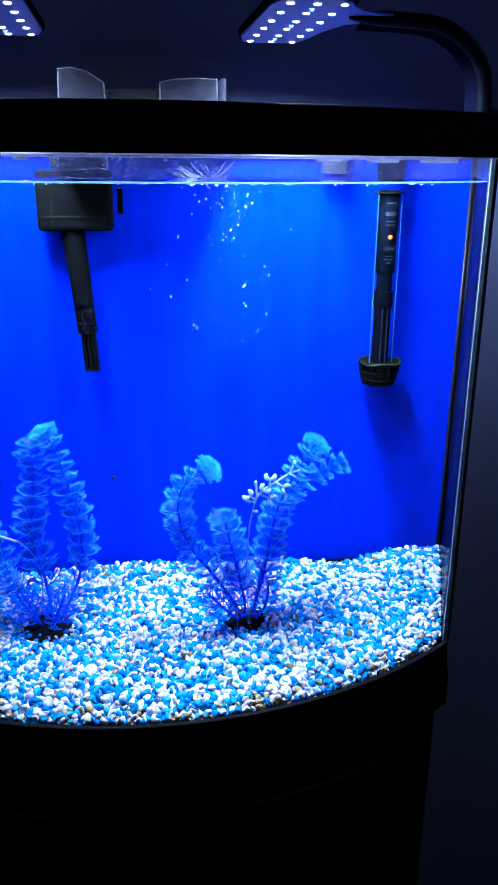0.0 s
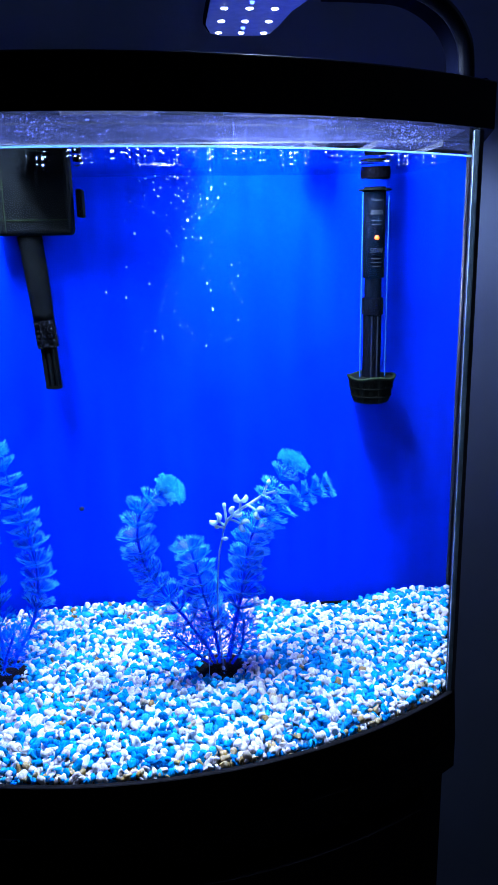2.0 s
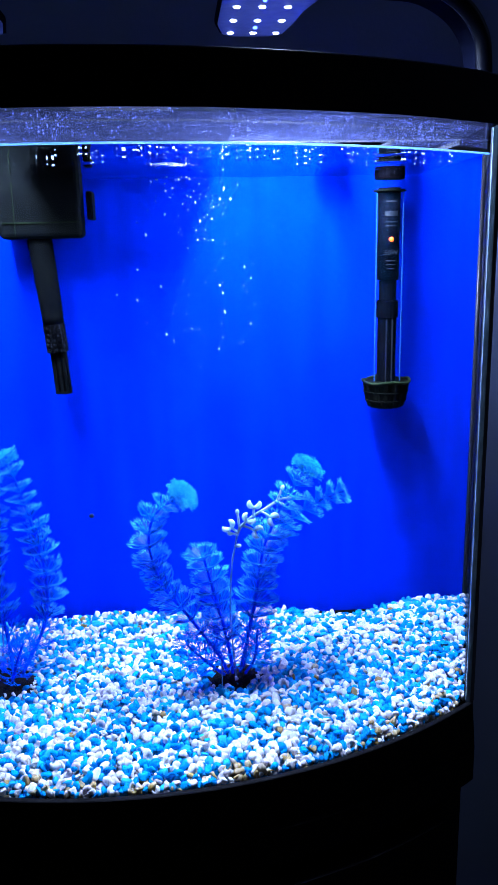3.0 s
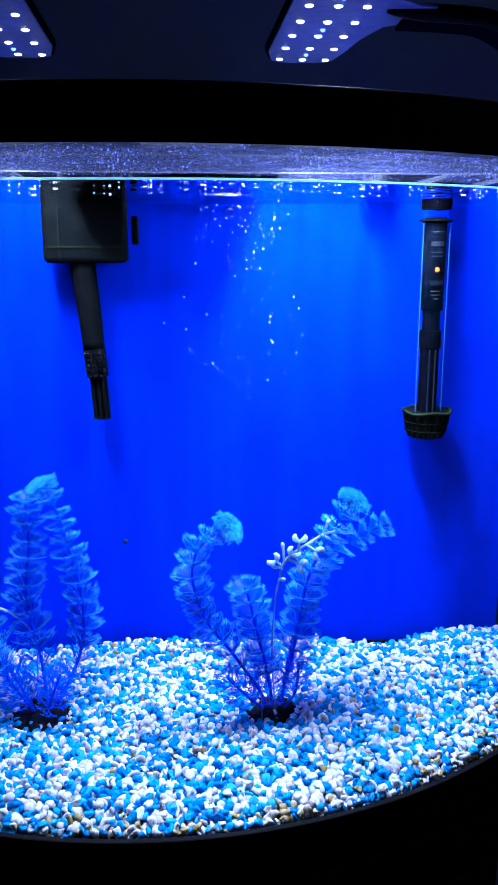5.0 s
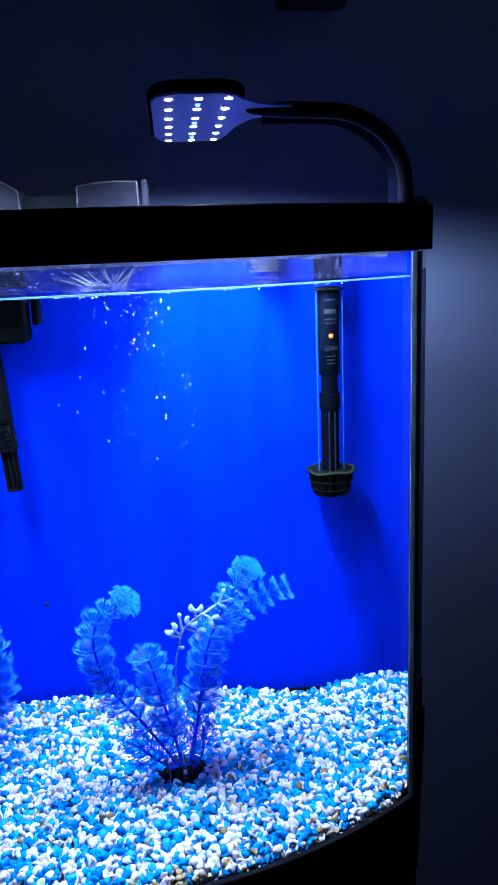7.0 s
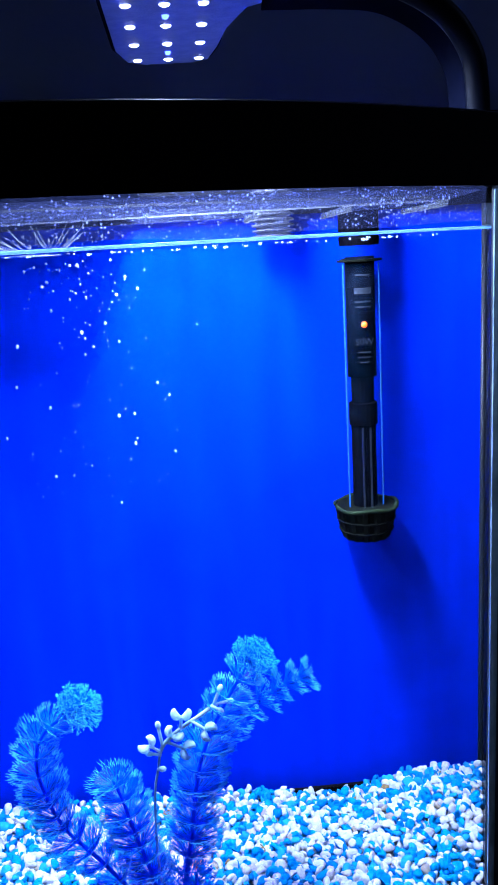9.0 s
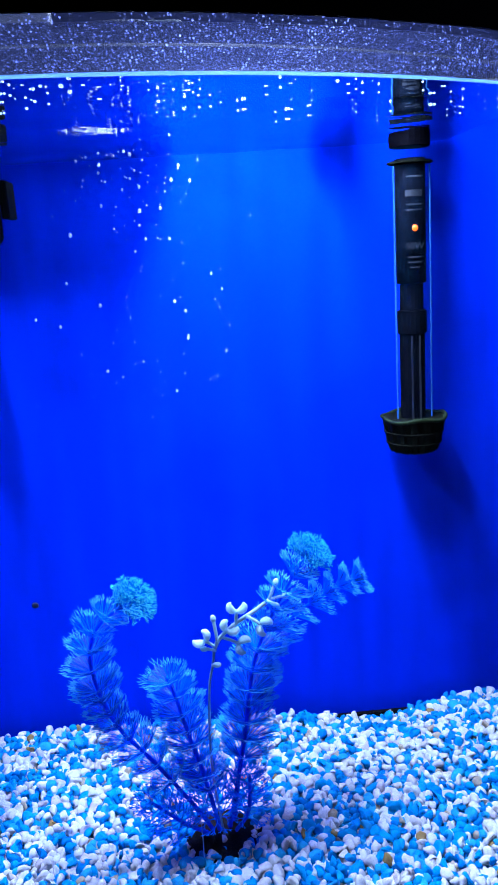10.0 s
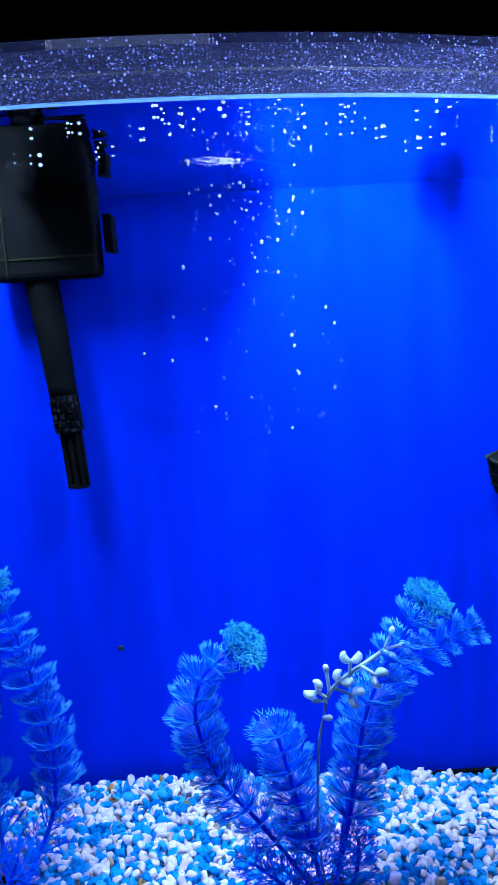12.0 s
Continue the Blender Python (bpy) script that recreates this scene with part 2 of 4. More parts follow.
LEAF = leafy("blue_plastic_leaf", (0.0, 0.25, 0.95), (0.0, 0.35, 0.97), 0.7)
LEAF_WEB = milky("thin_leaf_web", (0.0, 0.24, 0.96), 0.64, 0.35, 0.6)
LEAF_END = leafy("pale_leaf_ends", (0.08, 0.62, 0.95), (0.14, 0.72, 0.96), 0.5)
TIP_END = leafy("cyan_leaf_ends", (0.08, 0.78, 0.78), (0.13, 0.84, 0.82), 0.45)
TIP = leafy("cyan_plastic_leaf", (0.0, 0.26, 0.78), (0.0, 0.34, 0.82), 0.5)
STALK = leafy("blue_plastic_stalk", (0.0, 0.13, 0.88), (0.0, 0.18, 0.92), 0.55)
BUD = leafy("white_plastic_bud", (0.62, 0.88, 0.96), (0.72, 0.92, 0.98), 0.38)
SPRIG = surface("pale_blue_sprig", (0.16, 0.38, 0.76), (0.26, 0.48, 0.82), 150, 0.4, ior=1.12)
PLANT_BASE = surface("black_resin_base", (0.006, 0.006, 0.008), (0.014, 0.014, 0.02), 120, 0.6, bump=0.5, bump_scale=250, ior=1.12)
FILTER_BLACK = surface("algae_dulled_black_plastic", (0.004, 0.005, 0.006), (0.008, 0.0095, 0.009), 70, 0.45, bump=0.15, bump_scale=400, ior=1.06)
FILTER_EDGE = surface("algae_green_edge", (0.010, 0.018, 0.008), (0.022, 0.034, 0.014), 200, 0.5, ior=1.12)
# pale specks in the colour paint the white glints on the coupling's ribs
GLINT_BLACK = surface("black_plastic_with_painted_glints", (0.0015, 0.0018, 0.002), (0.06, 0.07, 0.09), 520, 0.5, ior=1.06, lo=0.54, hi=0.66)
SMOKE = milky("smoky_filter_plastic", (0.045, 0.045, 0.055), 0.25, 0.35, 0.3)
LID_PLASTIC = milky("clear_grey_lid_plastic", (0.030, 0.031, 0.042), 0.66, 0.3, 0.4)
MARK = surface("embossed_mark", (0.004, 0.005, 0.005), (0.007, 0.008, 0.008), 300, 0.5, ior=1.12)
HOSE = milky("grey_corrugated_hose", (0.15, 0.15, 0.19), 0.5, 0.35, 0.5)
HEATER_CORE = surface("heater_black_core", (0.001, 0.001, 0.002), (0.003, 0.003, 0.005), 120, 0.7, ior=1.03)
HEATER_STEEL = surface("heater_wire", (0.10, 0.11, 0.13), (0.16, 0.17, 0.19), 200, 0.35, metal=0.9)
LABEL = surface("heater_label", (0.001, 0.0012, 0.003), (0.003, 0.0034, 0.007), 200, 0.6, ior=1.04)
LABEL_INK = surface("label_print", (0.018, 0.021, 0.028), (0.028, 0.032, 0.04), 400, 0.5)
RUBBER = surface("black_rubber_basket", (0.003, 0.0035, 0.003), (0.009, 0.011, 0.007), 160, 0.55, bump=0.2, bump_scale=400, ior=1.06)
WHITE_LED = lit("white_led", (0.84, 0.90, 1.0), 14.0)
BLUE_LED = lit("blue_led", (0.06, 0.12, 1.0), 7.0)
AMBER = lit("amber_indicator", (1.0, 0.13, 0.01), 3.2)
BUBBLE = milky("air_bubble", (0.70, 0.86, 1.0), 0.66, 0.04, 0.35)
FOAM = milky("splashing_water", (0.34, 0.38, 0.48), 0.78, 0.08, 0.5)
SPECK = surface("dark_speck", (0.0, 0.01, 0.06), (0.01, 0.02, 0.08), 200, 0.7)


# ---- mesh helpers ----
def finish(name, bm, material, parent=None, smooth=False, recalc=True):
    if recalc:
        bmesh.ops.recalc_face_normals(bm, faces=bm.faces)
    me = bpy.data.meshes.new(name)
    bm.to_mesh(me)
    bm.free()
    me.materials.append(material)
    if smooth:
        me.polygons.foreach_set("use_smooth", [True] * len(me.polygons))
    ob = new(name, me)
    if parent:
        ob.parent = parent
    return ob


def part(name, bm, material, parent, label="", smooth=False):
    ob = finish(name, bm, material, parent, smooth)
    return tagged(ob, label) if label else ob


def thing(name, place, label, category, group="", kind=""):
    ob = new(name)
    ob.location = place
    ob.empty_display_size = 0.02
    return tagged(ob, label, category, group, kind)


def box(bm, a, b, bevel=0.0, seg=2):
    vs = [bm.verts.new((x, y, z)) for x in (a[0], b[0]) for y in (a[1], b[1]) for z in (a[2], b[2])]
    fs = [bm.faces.new([vs[i] for i in q]) for q in ((0, 1, 3, 2), (4, 6, 7, 5), (0, 4, 5, 1), (2, 3, 7, 6), (0, 2, 6, 4), (1, 5, 7, 3))]
    if bevel:
        es = list({e for f in fs for e in f.edges})
        bmesh.ops.bevel(bm, geom=es, offset=bevel, segments=seg, affect="EDGES", profile=0.5)
    return bm


def sweep(bm, pts, radius, sides=8, flat=1.0, up=(0, 1, 0), close=True):
    """A tube along points; radius is a number or a function of 0..1; flat squeezes it along 'up'."""
    pts = [Vector(p) for p in pts]
    rings, n = [], len(pts)
    for i, p in enumerate(pts):
        d = (pts[min(i + 1, n - 1)] - pts[max(i - 1, 0)]).normalized()
        side = d.cross(Vector(up))
        side = side.normalized() if side.length > 1e-4 else d.orthogonal().normalized()
        other = d.cross(side).normalized()
        r = radius(i / max(1, n - 1)) if callable(radius) else radius
        rings.append([bm.verts.new(p + side * (r * math.cos(a)) + other * (r * flat * math.sin(a))) for a in [2 * math.pi * k / sides for k in range(sides)]])
    for a, b in zip(rings, rings[1:]):
        for k in range(sides):
            bm.faces.new((a[k], a[(k + 1) % sides], b[(k + 1) % sides], b[k]))
    if close:
        bm.faces.new(rings[0][::-1])
        bm.faces.new(rings[-1])
    return bm


def lathe(bm, profile, centre=(0, 0, 0), sides=24, wave=None):
    """Turns (radius, height) pairs round the vertical through centre."""
    rings = []
    for i, (r, z) in enumerate(profile):
        rings.append([bm.verts.new((centre[0] + (r + (wave(a, i) if wave else 0)) * math.cos(a), centre[1] + (r + (wave(a, i) if wave else 0)) * math.sin(a), centre[2] + z)) for a in [2 * math.pi * k / sides for k in range(sides)]])
    for a, b in zip(rings, rings[1:]):
        for k in range(sides):
            bm.faces.new((a[k], a[(k + 1) % sides], b[(k + 1) % sides], b[k]))
    bm.faces.new(rings[0][::-1])
    bm.faces.new(rings[-1])
    return bm


def spline(pts, n):
    """A smooth line of n + 1 points through the given ones."""
    pts = [Vector(p) for p in pts]
    ext = [2 * pts[0] - pts[1], *pts, 2 * pts[-1] - pts[-2]]
    out = []
    for k in range(n + 1):
        u = k / n * (len(pts) - 1)
        i = min(int(u), len(pts) - 2)
        f = u - i
        p0, p1, p2, p3 = ext[i:i + 4]
        out.append(0.5 * ((2 * p1) + (p2 - p0) * f + (2 * p0 - 5 * p1 + 4 * p2 - p3) * f * f + (3 * p1 - p0 - 3 * p2 + p3) * f ** 3))
    return out


def plate(bm, outline, z0, z1):
    """A slab over a plan outline."""
    lo = [bm.verts.new((x, y, z0)) for x, y in outline]
    hi = [bm.verts.new((x, y, z1)) for x, y in outline]
    bm.faces.new(lo[::-1])
    bm.faces.new(hi)
    for k in range(len(lo)):
        j = (k + 1) % len(lo)
        bm.faces.new((lo[k], lo[j], hi[j], hi[k]))
    return bm


# ---- the tank's plan: a bowed front, sides that flare to the back ----
BOW, BOW_Y, SWING = 0.4150, 0.0396, radians(35.6)  # radius and centre of the curved front, half its sweep
SIDE_X, BACK_Y = 0.298, -0.138
Z_FLOOR, Z_GLASS, Z_WATER, Z_RIM, Z_TOP = 0.765, 0.790, 1.171, 1.187, 1.2155


def bow(off=0.0, n=56, swing=SWING):
    return [((BOW + off) * math.sin(a), BOW_Y - (BOW + off) * math.cos(a)) for a in [-swing + 2 * swing * k / n for k in range(n + 1)]]


def plan(off=0.0, n=56, swing=SWING):
    return bow(off, n, swing) + [(SIDE_X + off, BACK_Y + off), (-SIDE_X - off, BACK_Y + off)]


def ring(bm, outer, inner, z0, z1, bevel=0.0):
    rows = [[bm.verts.new((x, y, z)) for x, y in o] for o, z in ((outer, z0), (outer, z1 - bevel), ([(a[0] * (1 - bevel / 0.4), a[1] + (bevel if a[1] < -0.2 else -bevel)) for a in outer], z1), (inner, z1), (inner, z0))]
    n = len(outer)
    for a, b in zip(rows, rows[1:] + rows[:1]):
        for k in range(n):
            j = (k + 1) % n
            bm.faces.new((a[k], a[j], b[j], b[k]))
    return bm


# ---- the room ----
def slab(name, a, b, material, label, category):
    return tagged(finish(name, box(bmesh.new(), a, b), material), label, category, kind="structure")


RX0, RX1, RY0, RY1, RZ = -1.9, 0.85, -2.6, 0.035, 2.42
slab("floor", (RX0, RY0, -0.1), (RX1, RY1, 0), FLOOR_WOOD, "dark wooden floor of an unlit room", "floor")
slab("ceiling", (RX0, RY0, RZ), (RX1, RY1, RZ + 0.1), CEILING_PAINT, "plain ceiling of a dark room", "ceiling")
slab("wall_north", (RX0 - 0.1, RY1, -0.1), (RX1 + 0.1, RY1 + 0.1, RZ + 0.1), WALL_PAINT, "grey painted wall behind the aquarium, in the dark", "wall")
slab("wall_south", (RX0 - 0.1, RY0 - 0.1, -0.1), (RX1 + 0.1, RY0, RZ + 0.1), ROOM_PAINT, "dark painted wall of the unlit room", "wall")
# opening invented for the fill lamp; this side is never in view
HOLE_Y0, HOLE_Y1, HOLE_Z0, HOLE_Z1 = -0.60, -0.12, 1.48, 1.96
bm = bmesh.new()
box(bm, (RX1, RY0, -0.1), (RX1 + 0.1, HOLE_Y0, RZ + 0.1))
box(bm, (RX1, HOLE_Y1, -0.1), (RX1 + 0.1, RY1, RZ + 0.1))
box(bm, (RX1, HOLE_Y0, HOLE_Z1), (RX1 + 0.1, HOLE_Y1, RZ + 0.1))
box(bm, (RX1, HOLE_Y0, -0.1), (RX1 + 0.1, HOLE_Y1, HOLE_Z0))
tagged(finish("wall_east", bm, ROOM_PAINT), "dark painted side wall, unseen, with a small high opening added for fill light", "wall", kind="structure")
slab("wall_west", (RX0 - 0.1, RY0, -0.1), (RX0, RY1, RZ + 0.1), ROOM_PAINT, "dark painted side wall of the unlit room", "wall")


# ---- the stand and the tank ----
def build_stand():
    st = thing("aquarium_stand", (0, -0.25, 0), "black bow-front cabinet stand under the aquarium", "stand")
    st_off = Vector((0, 0.25, 0))

    def p(name, bm, mat, parent=st, label=""):
        bmesh.ops.translate(bm, verts=bm.verts, vec=st_off if parent is st else (0, 0, 0))
        return part(name, bm, mat, parent, label)

    p("top_board", plate(bmesh.new(), plan(0.006), 0.728, 0.755), STAND_BLACK)
    p("carcass", plate(bmesh.new(), plan(-0.004), 0.07, 0.7275), STAND_BLACK)
    p("plinth", plate(bmesh.new(), plan(-0.03), 0.0, 0.0695), STAND_BLACK)
    for s in (-1, 1):
        bm = bmesh.new()
        outer = [q for q in bow(0.012, 40) if 0.003 < s * q[0] < 0.225]
        inner = [q for q in bow(-0.003, 40) if 0.003 < s * q[0] < 0.225]
        plate(bm, outer + inner[::-1], 0.09, 0.715)
        p("door", bm, STAND_BLACK, label="curved black cabinet door")
        bm = bmesh.new()
        sweep(bm, [(s * 0.03, -0.256 - 0.133, z) for z in (0.43, 0.45, 0.50, 0.52)], 0.005, 8)
        p("handle", bm, BLACK_PLASTIC)
    return st


def build_tank():
    tank = thing("aquarium", (0, -0.25, 0.755), "bow-front glass aquarium with black plastic rim, standing on black cabinet", "aquarium")
    shift = Vector((0, 0.25, -0.755))

    def p(name, bm, mat, label="", smooth=False):
        bmesh.ops.translate(bm, verts=bm.verts, vec=shift)
        return part(name, bm, mat, tank, label, smooth)

    p("bottom_pane", plate(bmesh.new(), plan(-0.004), 0.757, Z_FLOOR), PANE)
    bm = bmesh.new()
    plate(bm, bow(0) + bow(-0.005)[::-1], Z_FLOOR + 0.0005, Z_TOP - 0.008)
    ob = p("front_pane", bm, PANE, "curved clear front glass")
    ob.visible_shadow = False
    bm = bmesh.new()
    arc, heights = bow(-0.0053, 90, radians(35.1)), [Z_WATER + 0.0016, Z_WATER + 0.006, Z_WATER + 0.011, Z_RIM + 0.0005, Z_RIM + 0.0092]
    rows = [[bm.verts.new((x, y, h + (0.0006 * math.sin(37 * x) + 0.0005 * math.sin(91 * x) if h == heights[0] else 0))) for x, y in arc] for h in heights]
    for a, b in zip(rows, rows[1:]):
        for k in range(len(arc) - 1):
            bm.faces.new((a[k], a[k + 1], b[k + 1], b[k]))
    ob = p("condensation", bm, MIST, "fine condensation drops on the front glass above the water", True)
    ob.visible_shadow = False
    fx, fy = bow(0)[-1]
    for s in (-1, 1):
        a, b = Vector((s * (fx + 0.001), fy + 0.006, 0)), Vector((s * SIDE_X, BACK_Y - 0.001, 0))
        nrm = Vector((-(b - a).y, (b - a).x, 0)).normalized() * 0.003 * s
        foot = [q[:2] for q in (a, b, b + nrm, a + nrm)]
        p("side_pane", plate(bmesh.new(), foot, Z_FLOOR + 0.0005, Z_WATER - 0.0006), SHADE_PANE, "side glass below the water, tinted dark to hold back light")
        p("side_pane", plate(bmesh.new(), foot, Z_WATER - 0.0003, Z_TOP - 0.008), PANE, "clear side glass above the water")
        # polished end of the front glass and the silicone bead in the corner
        bm = bmesh.new()
        plate(bm, [(s * (fx + 0.0004), fy), (s * (fx + 0.0034), fy + 0.0012), (s * (fx + 0.0034), fy + 0.0048), (s * (fx - 0.0026), fy + 0.0046)], Z_GLASS, Z_RIM - 0.001)
        p("seam", bm, SILICONE, "black silicone corner seam")
        bm = bmesh.new()
        plate(bm, [(s * (fx - 0.0030), fy - 0.0002), (s * (fx + 0.0002), fy - 0.0003), (s * (fx + 0.0002), fy + 0.0006), (s * (fx - 0.0024), fy + 0.0030)], Z_GLASS, Z_RIM - 0.001)
        p("glass_edge", bm, EDGE_GLASS, "polished edge of the curved glass")
        bm = bmesh.new()
        sweep(bm, [(s * (SIDE_X - 0.005), BACK_Y - 0.002, z) for z in (Z_FLOOR, Z_RIM)], 0.0018, 8)
        p("seam", bm, SILICONE, "black silicone corner seam", True)
    bm = bmesh.new()
    box(bm, (-SIDE_X, BACK_Y, Z_FLOOR), (SIDE_X, BACK_Y + 0.005, Z_TOP - 0.008))
    p("back_pane", bm, BACK_GLASS, "clear back glass")
    p("bottom_trim", ring(bmesh.new(), plan(0.0020), plan(-0.0015), 0.755, Z_GLASS, 0.0005), STAND_BLACK, "black plastic base trim")
    p("rim", ring(bmesh.new(), plan(0.0018, 56, radians(37.5)), plan(0.0003), Z_RIM, Z_TOP - 0.0009, 0.0002), STAND_BLACK, "matt black plastic top rim")
    p("rim_ledge", ring(bmesh.new(), plan(0.0002), plan(-0.0064), Z_RIM + 0.0095, Z_TOP - 0.0009, 0.0002), STAND_BLACK, "inner ledge of the rim")
    p("rim_lip", ring(bmesh.new(), plan(0.0018, 56, radians(37.5)), plan(-0.0064), Z_TOP - 0.0008, Z_TOP, 0.0005), BLACK_PLASTIC, "glossy upper lip of the rim")
    return tank


build_stand()
build_tank()

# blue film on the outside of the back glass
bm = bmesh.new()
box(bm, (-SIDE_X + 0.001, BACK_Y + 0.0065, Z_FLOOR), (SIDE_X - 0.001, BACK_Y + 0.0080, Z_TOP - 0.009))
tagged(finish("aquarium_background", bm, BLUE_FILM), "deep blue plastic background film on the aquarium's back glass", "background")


# ---- water ----
bm = bmesh.new()
inner = plan(-0.0054)
NX, NY = 80, 40
grid = {}
for i in range(NX + 1):
    x = -0.2385 + 0.477 * i / NX
    y0 = BOW_Y - math.sqrt((BOW - 0.0054) ** 2 - x * x)
    y1 = BACK_Y - 0.0006
    for j in range(NY + 1):
        y = y0 + (y1 - y0) * j / NY
        z = Z_WATER + 0.0006 * noise.noise(Vector((x * 30, y * 30, 0.3))) * min(1, j / 4)
        z += 0.0022 * math.exp(-((x - 0.043) ** 2 + (y + 0.244) ** 2) / 0.0009) * noise.noise(Vector((x * 160, y * 160, 4)))
        grid[i, j] = bm.verts.new((x, y, z))
for i in range(NX):
    for j in range(NY):
        bm.faces.new((grid[i, j], grid[i + 1, j], grid[i + 1, j + 1], grid[i, j + 1]))
water = finish("water", bm, WATER, smooth=True, recalc=False)
water.visible_shadow = False
tagged(water, "clear rippling water surface near the aquarium's rim", "water", kind="structure")
bm = bmesh.new()
sweep(bm, [(x, y, Z_WATER - 0.0002) for x, y in bow(-0.0058, 70)], 0.0009, 8, 0.7, (0, 0, 1))
edge = finish("meniscus", bm, MENISCUS, water, True)
tagged(edge, "bright edge of the water against the front glass")


# ---- the glass canopy on the rim ----
def build_canopy():
    can = thing("glass_canopy", (0, -0.25, Z_RIM + 0.008), "fogged glass canopy with water drops, lying inside the aquarium's rim", "lid")
    sh = Vector((0, 0.25, -Z_RIM - 0.008))

    def p(name, bm, mat, label=""):
        bmesh.ops.translate(bm, verts=bm.verts, vec=sh)
        ob = part(name, bm, mat, can, label)
        ob.visible_shadow = False
        return ob

    z = Z_RIM - 0.0012
    front = [q for q in bow(-0.0062, 80) if abs(q[0]) < 0.236]
    front += [(0.2385, -0.242), (-0.2385, -0.242)]
    p("front_pane", plate(bmesh.new(), front, z, z + 0.0004), FOGGED, "fogged front pane covered in drops")
    bm = bmesh.new()
    sweep(bm, [(x, y, z - 0.0006) for x, y in bow(-0.0305, 60, radians(34.5))], 0.0008, 6, 0.6, (0, 0, 1))
    p("ridge", bm, RIDGE, "clear ridge along the pane")
    bm = bmesh.new()
    sweep(bm, [(x, -0.239, z + 0.001) for x in (-0.238, 0.238)], 0.0035, 8, 0.5, (0, 0, 1))
    p("hinge", bm, HINGE, "clear plastic hinge")
    for x0, x1 in ((-0.238, -0.098), (-0.022, 0.145), (0.19, 0.238)):
        p("back_pane", plate(bmesh.new(), [(x0, -0.2355), (x1, -0.2355), (x1, -0.155), (x0, -0.155)], z, z + 0.0004), FOGGED, "fogged back strip with a cut-out")
        for xx in (x0, x1):
            p("edge_lip", box(bmesh.new(), (xx - 0.001, -0.2355, z - 0.003), (xx + 0.001, -0.155, z - 0.0003)), HINGE, "clear plastic lip")
    bm = bmesh.new()
    box(bm, (-0.01, -0.374 + 0.012, z + 0.0008), (0.04, -0.352, z + 0.009), 0.001)
    p("handle", bm, RIDGE, "clear plastic lift handle")
    return can


build_canopy()


# ---- clip-on lights ----
def build_light(s, label):
    """s = 1: clamped on the right-hand side, arm reaching inwards; -1: its mirror."""
    lamp = thing("clip_on_light", (s * 0.2455, -0.256, Z_TOP), label, "lamp", "clip-on lights over the tank")
    o = Vector((-s * 0.2455, 0.256, -Z_TOP))

    def p(name, bm, mat, parent=lamp, label="", smooth=False):
        bmesh.ops.translate(bm, verts=bm.verts, vec=o)
        return part(name, bm, mat, parent, label, smooth)

    zf = 1.2785
    # head: a slab with rounded ends, its neck drawn out towards the arm
    half = [(0.0770, -0.298), (0.081, -0.314), (0.092, -0.322), (0.121, -0.322), (0.131, -0.314), (0.1350, -0.302), (0.145, -0.286), (0.160, -0.2750), (0.170, -0.2735),
            (0.170, -0.2385), (0.160, -0.2360), (0.147, -0.225), (0.139, -0.190), (0.1365, -0.150), (0.132, -0.122), (0.122, -0.115), (0.092, -0.115), (0.082, -0.122), (0.0765, -0.150)]
    out = [(s * x, y) for x, y in half]
    slab = [(s * min(x, 0.1385), y) for x, y in half if x < 0.144]
    bm = plate(bmesh.new(), slab, zf + 0.0016, zf + 0.0080)
    top = [e for e in bm.edges if all(v.co.z > zf + 0.0075 for v in e.verts)]
    bmesh.ops.bevel(bm, geom=top, offset=0.003, segments=3, affect="EDGES", profile=0.5)
    head = p("head", bm, LAMP_PLASTIC, label="flat black lamp head")
    inn = [(s * (0.107 + (x - 0.107) * (0.93 if x < 0.139 else 0.97)), -0.226 + (y + 0.226) * 0.97) for x, y in half]
    p("face_plate", plate(bmesh.new(), inn, zf, zf + 0.0014), LAMP_FACE, head, "dull grey plate that carries the diodes, tinted with their blue glow")
    for r in range(6):
        for col in range(3):
            x, y = s * (0.0895 + 0.0178 * col), -0.130 - 0.0350 * r
            bm = bmesh.new()
            lathe(bm, [(0.0005, -0.0010), (0.0013, -0.0009), (0.0021, -0.0006), (0.0026, -0.0001)], (x, y, zf - 0.0001), 10)
            p("white_diode", bm, WHITE_LED, head, "glowing white diode")
        if r % 2 == 0:
            bm = bmesh.new()
            lathe(bm, [(0.0004, -0.0018), (0.0013, -0.0014), (0.0018, 0.0)], (s * 0.1073, -0.130 - 0.0350 * (r + 0.5), zf - 0.0001), 10)
            p("blue_diode", bm, BLUE_LED, head, "glowing blue diode")
    # the lensed beam of each row of diodes
    for r in range(6):
        beam = bpy.data.lights.new("diode_beam", "SPOT")
        beam.energy, beam.color, beam.spot_size, beam.spot_blend, beam.shadow_soft_size = LED_WATTS[s], LED_COLOR, radians(168), 0.42, 0.014
        ob = new("diode_beam", beam)
        ob.location = (s * 0.1073, -0.130 - 0.0350 * r, zf - 0.0045)
    # arm: a rounded cable channel in front, a flat band behind it, both bending down to the clamp
    outer = spline([(0.139, 0, 1.2832), (0.158, 0, 1.2829), (0.180, 0, 1.2824), (0.204, 0, 1.2804), (0.222, 0, 1.2732), (0.2360, 0, 1.2622), (0.2450, 0, 1.2480), (0.2478, 0, 1.2355), (0.2490, 0, 1.2165)], 36)

    def inset(by, y, first=0):
        line = []
        for k in range(first, len(outer)):
            d = (outer[min(k + 1, len(outer) - 1)] - outer[max(k - 1, 0)]).normalized()
            q = outer[k] + Vector((d.z, 0, -d.x)) * by
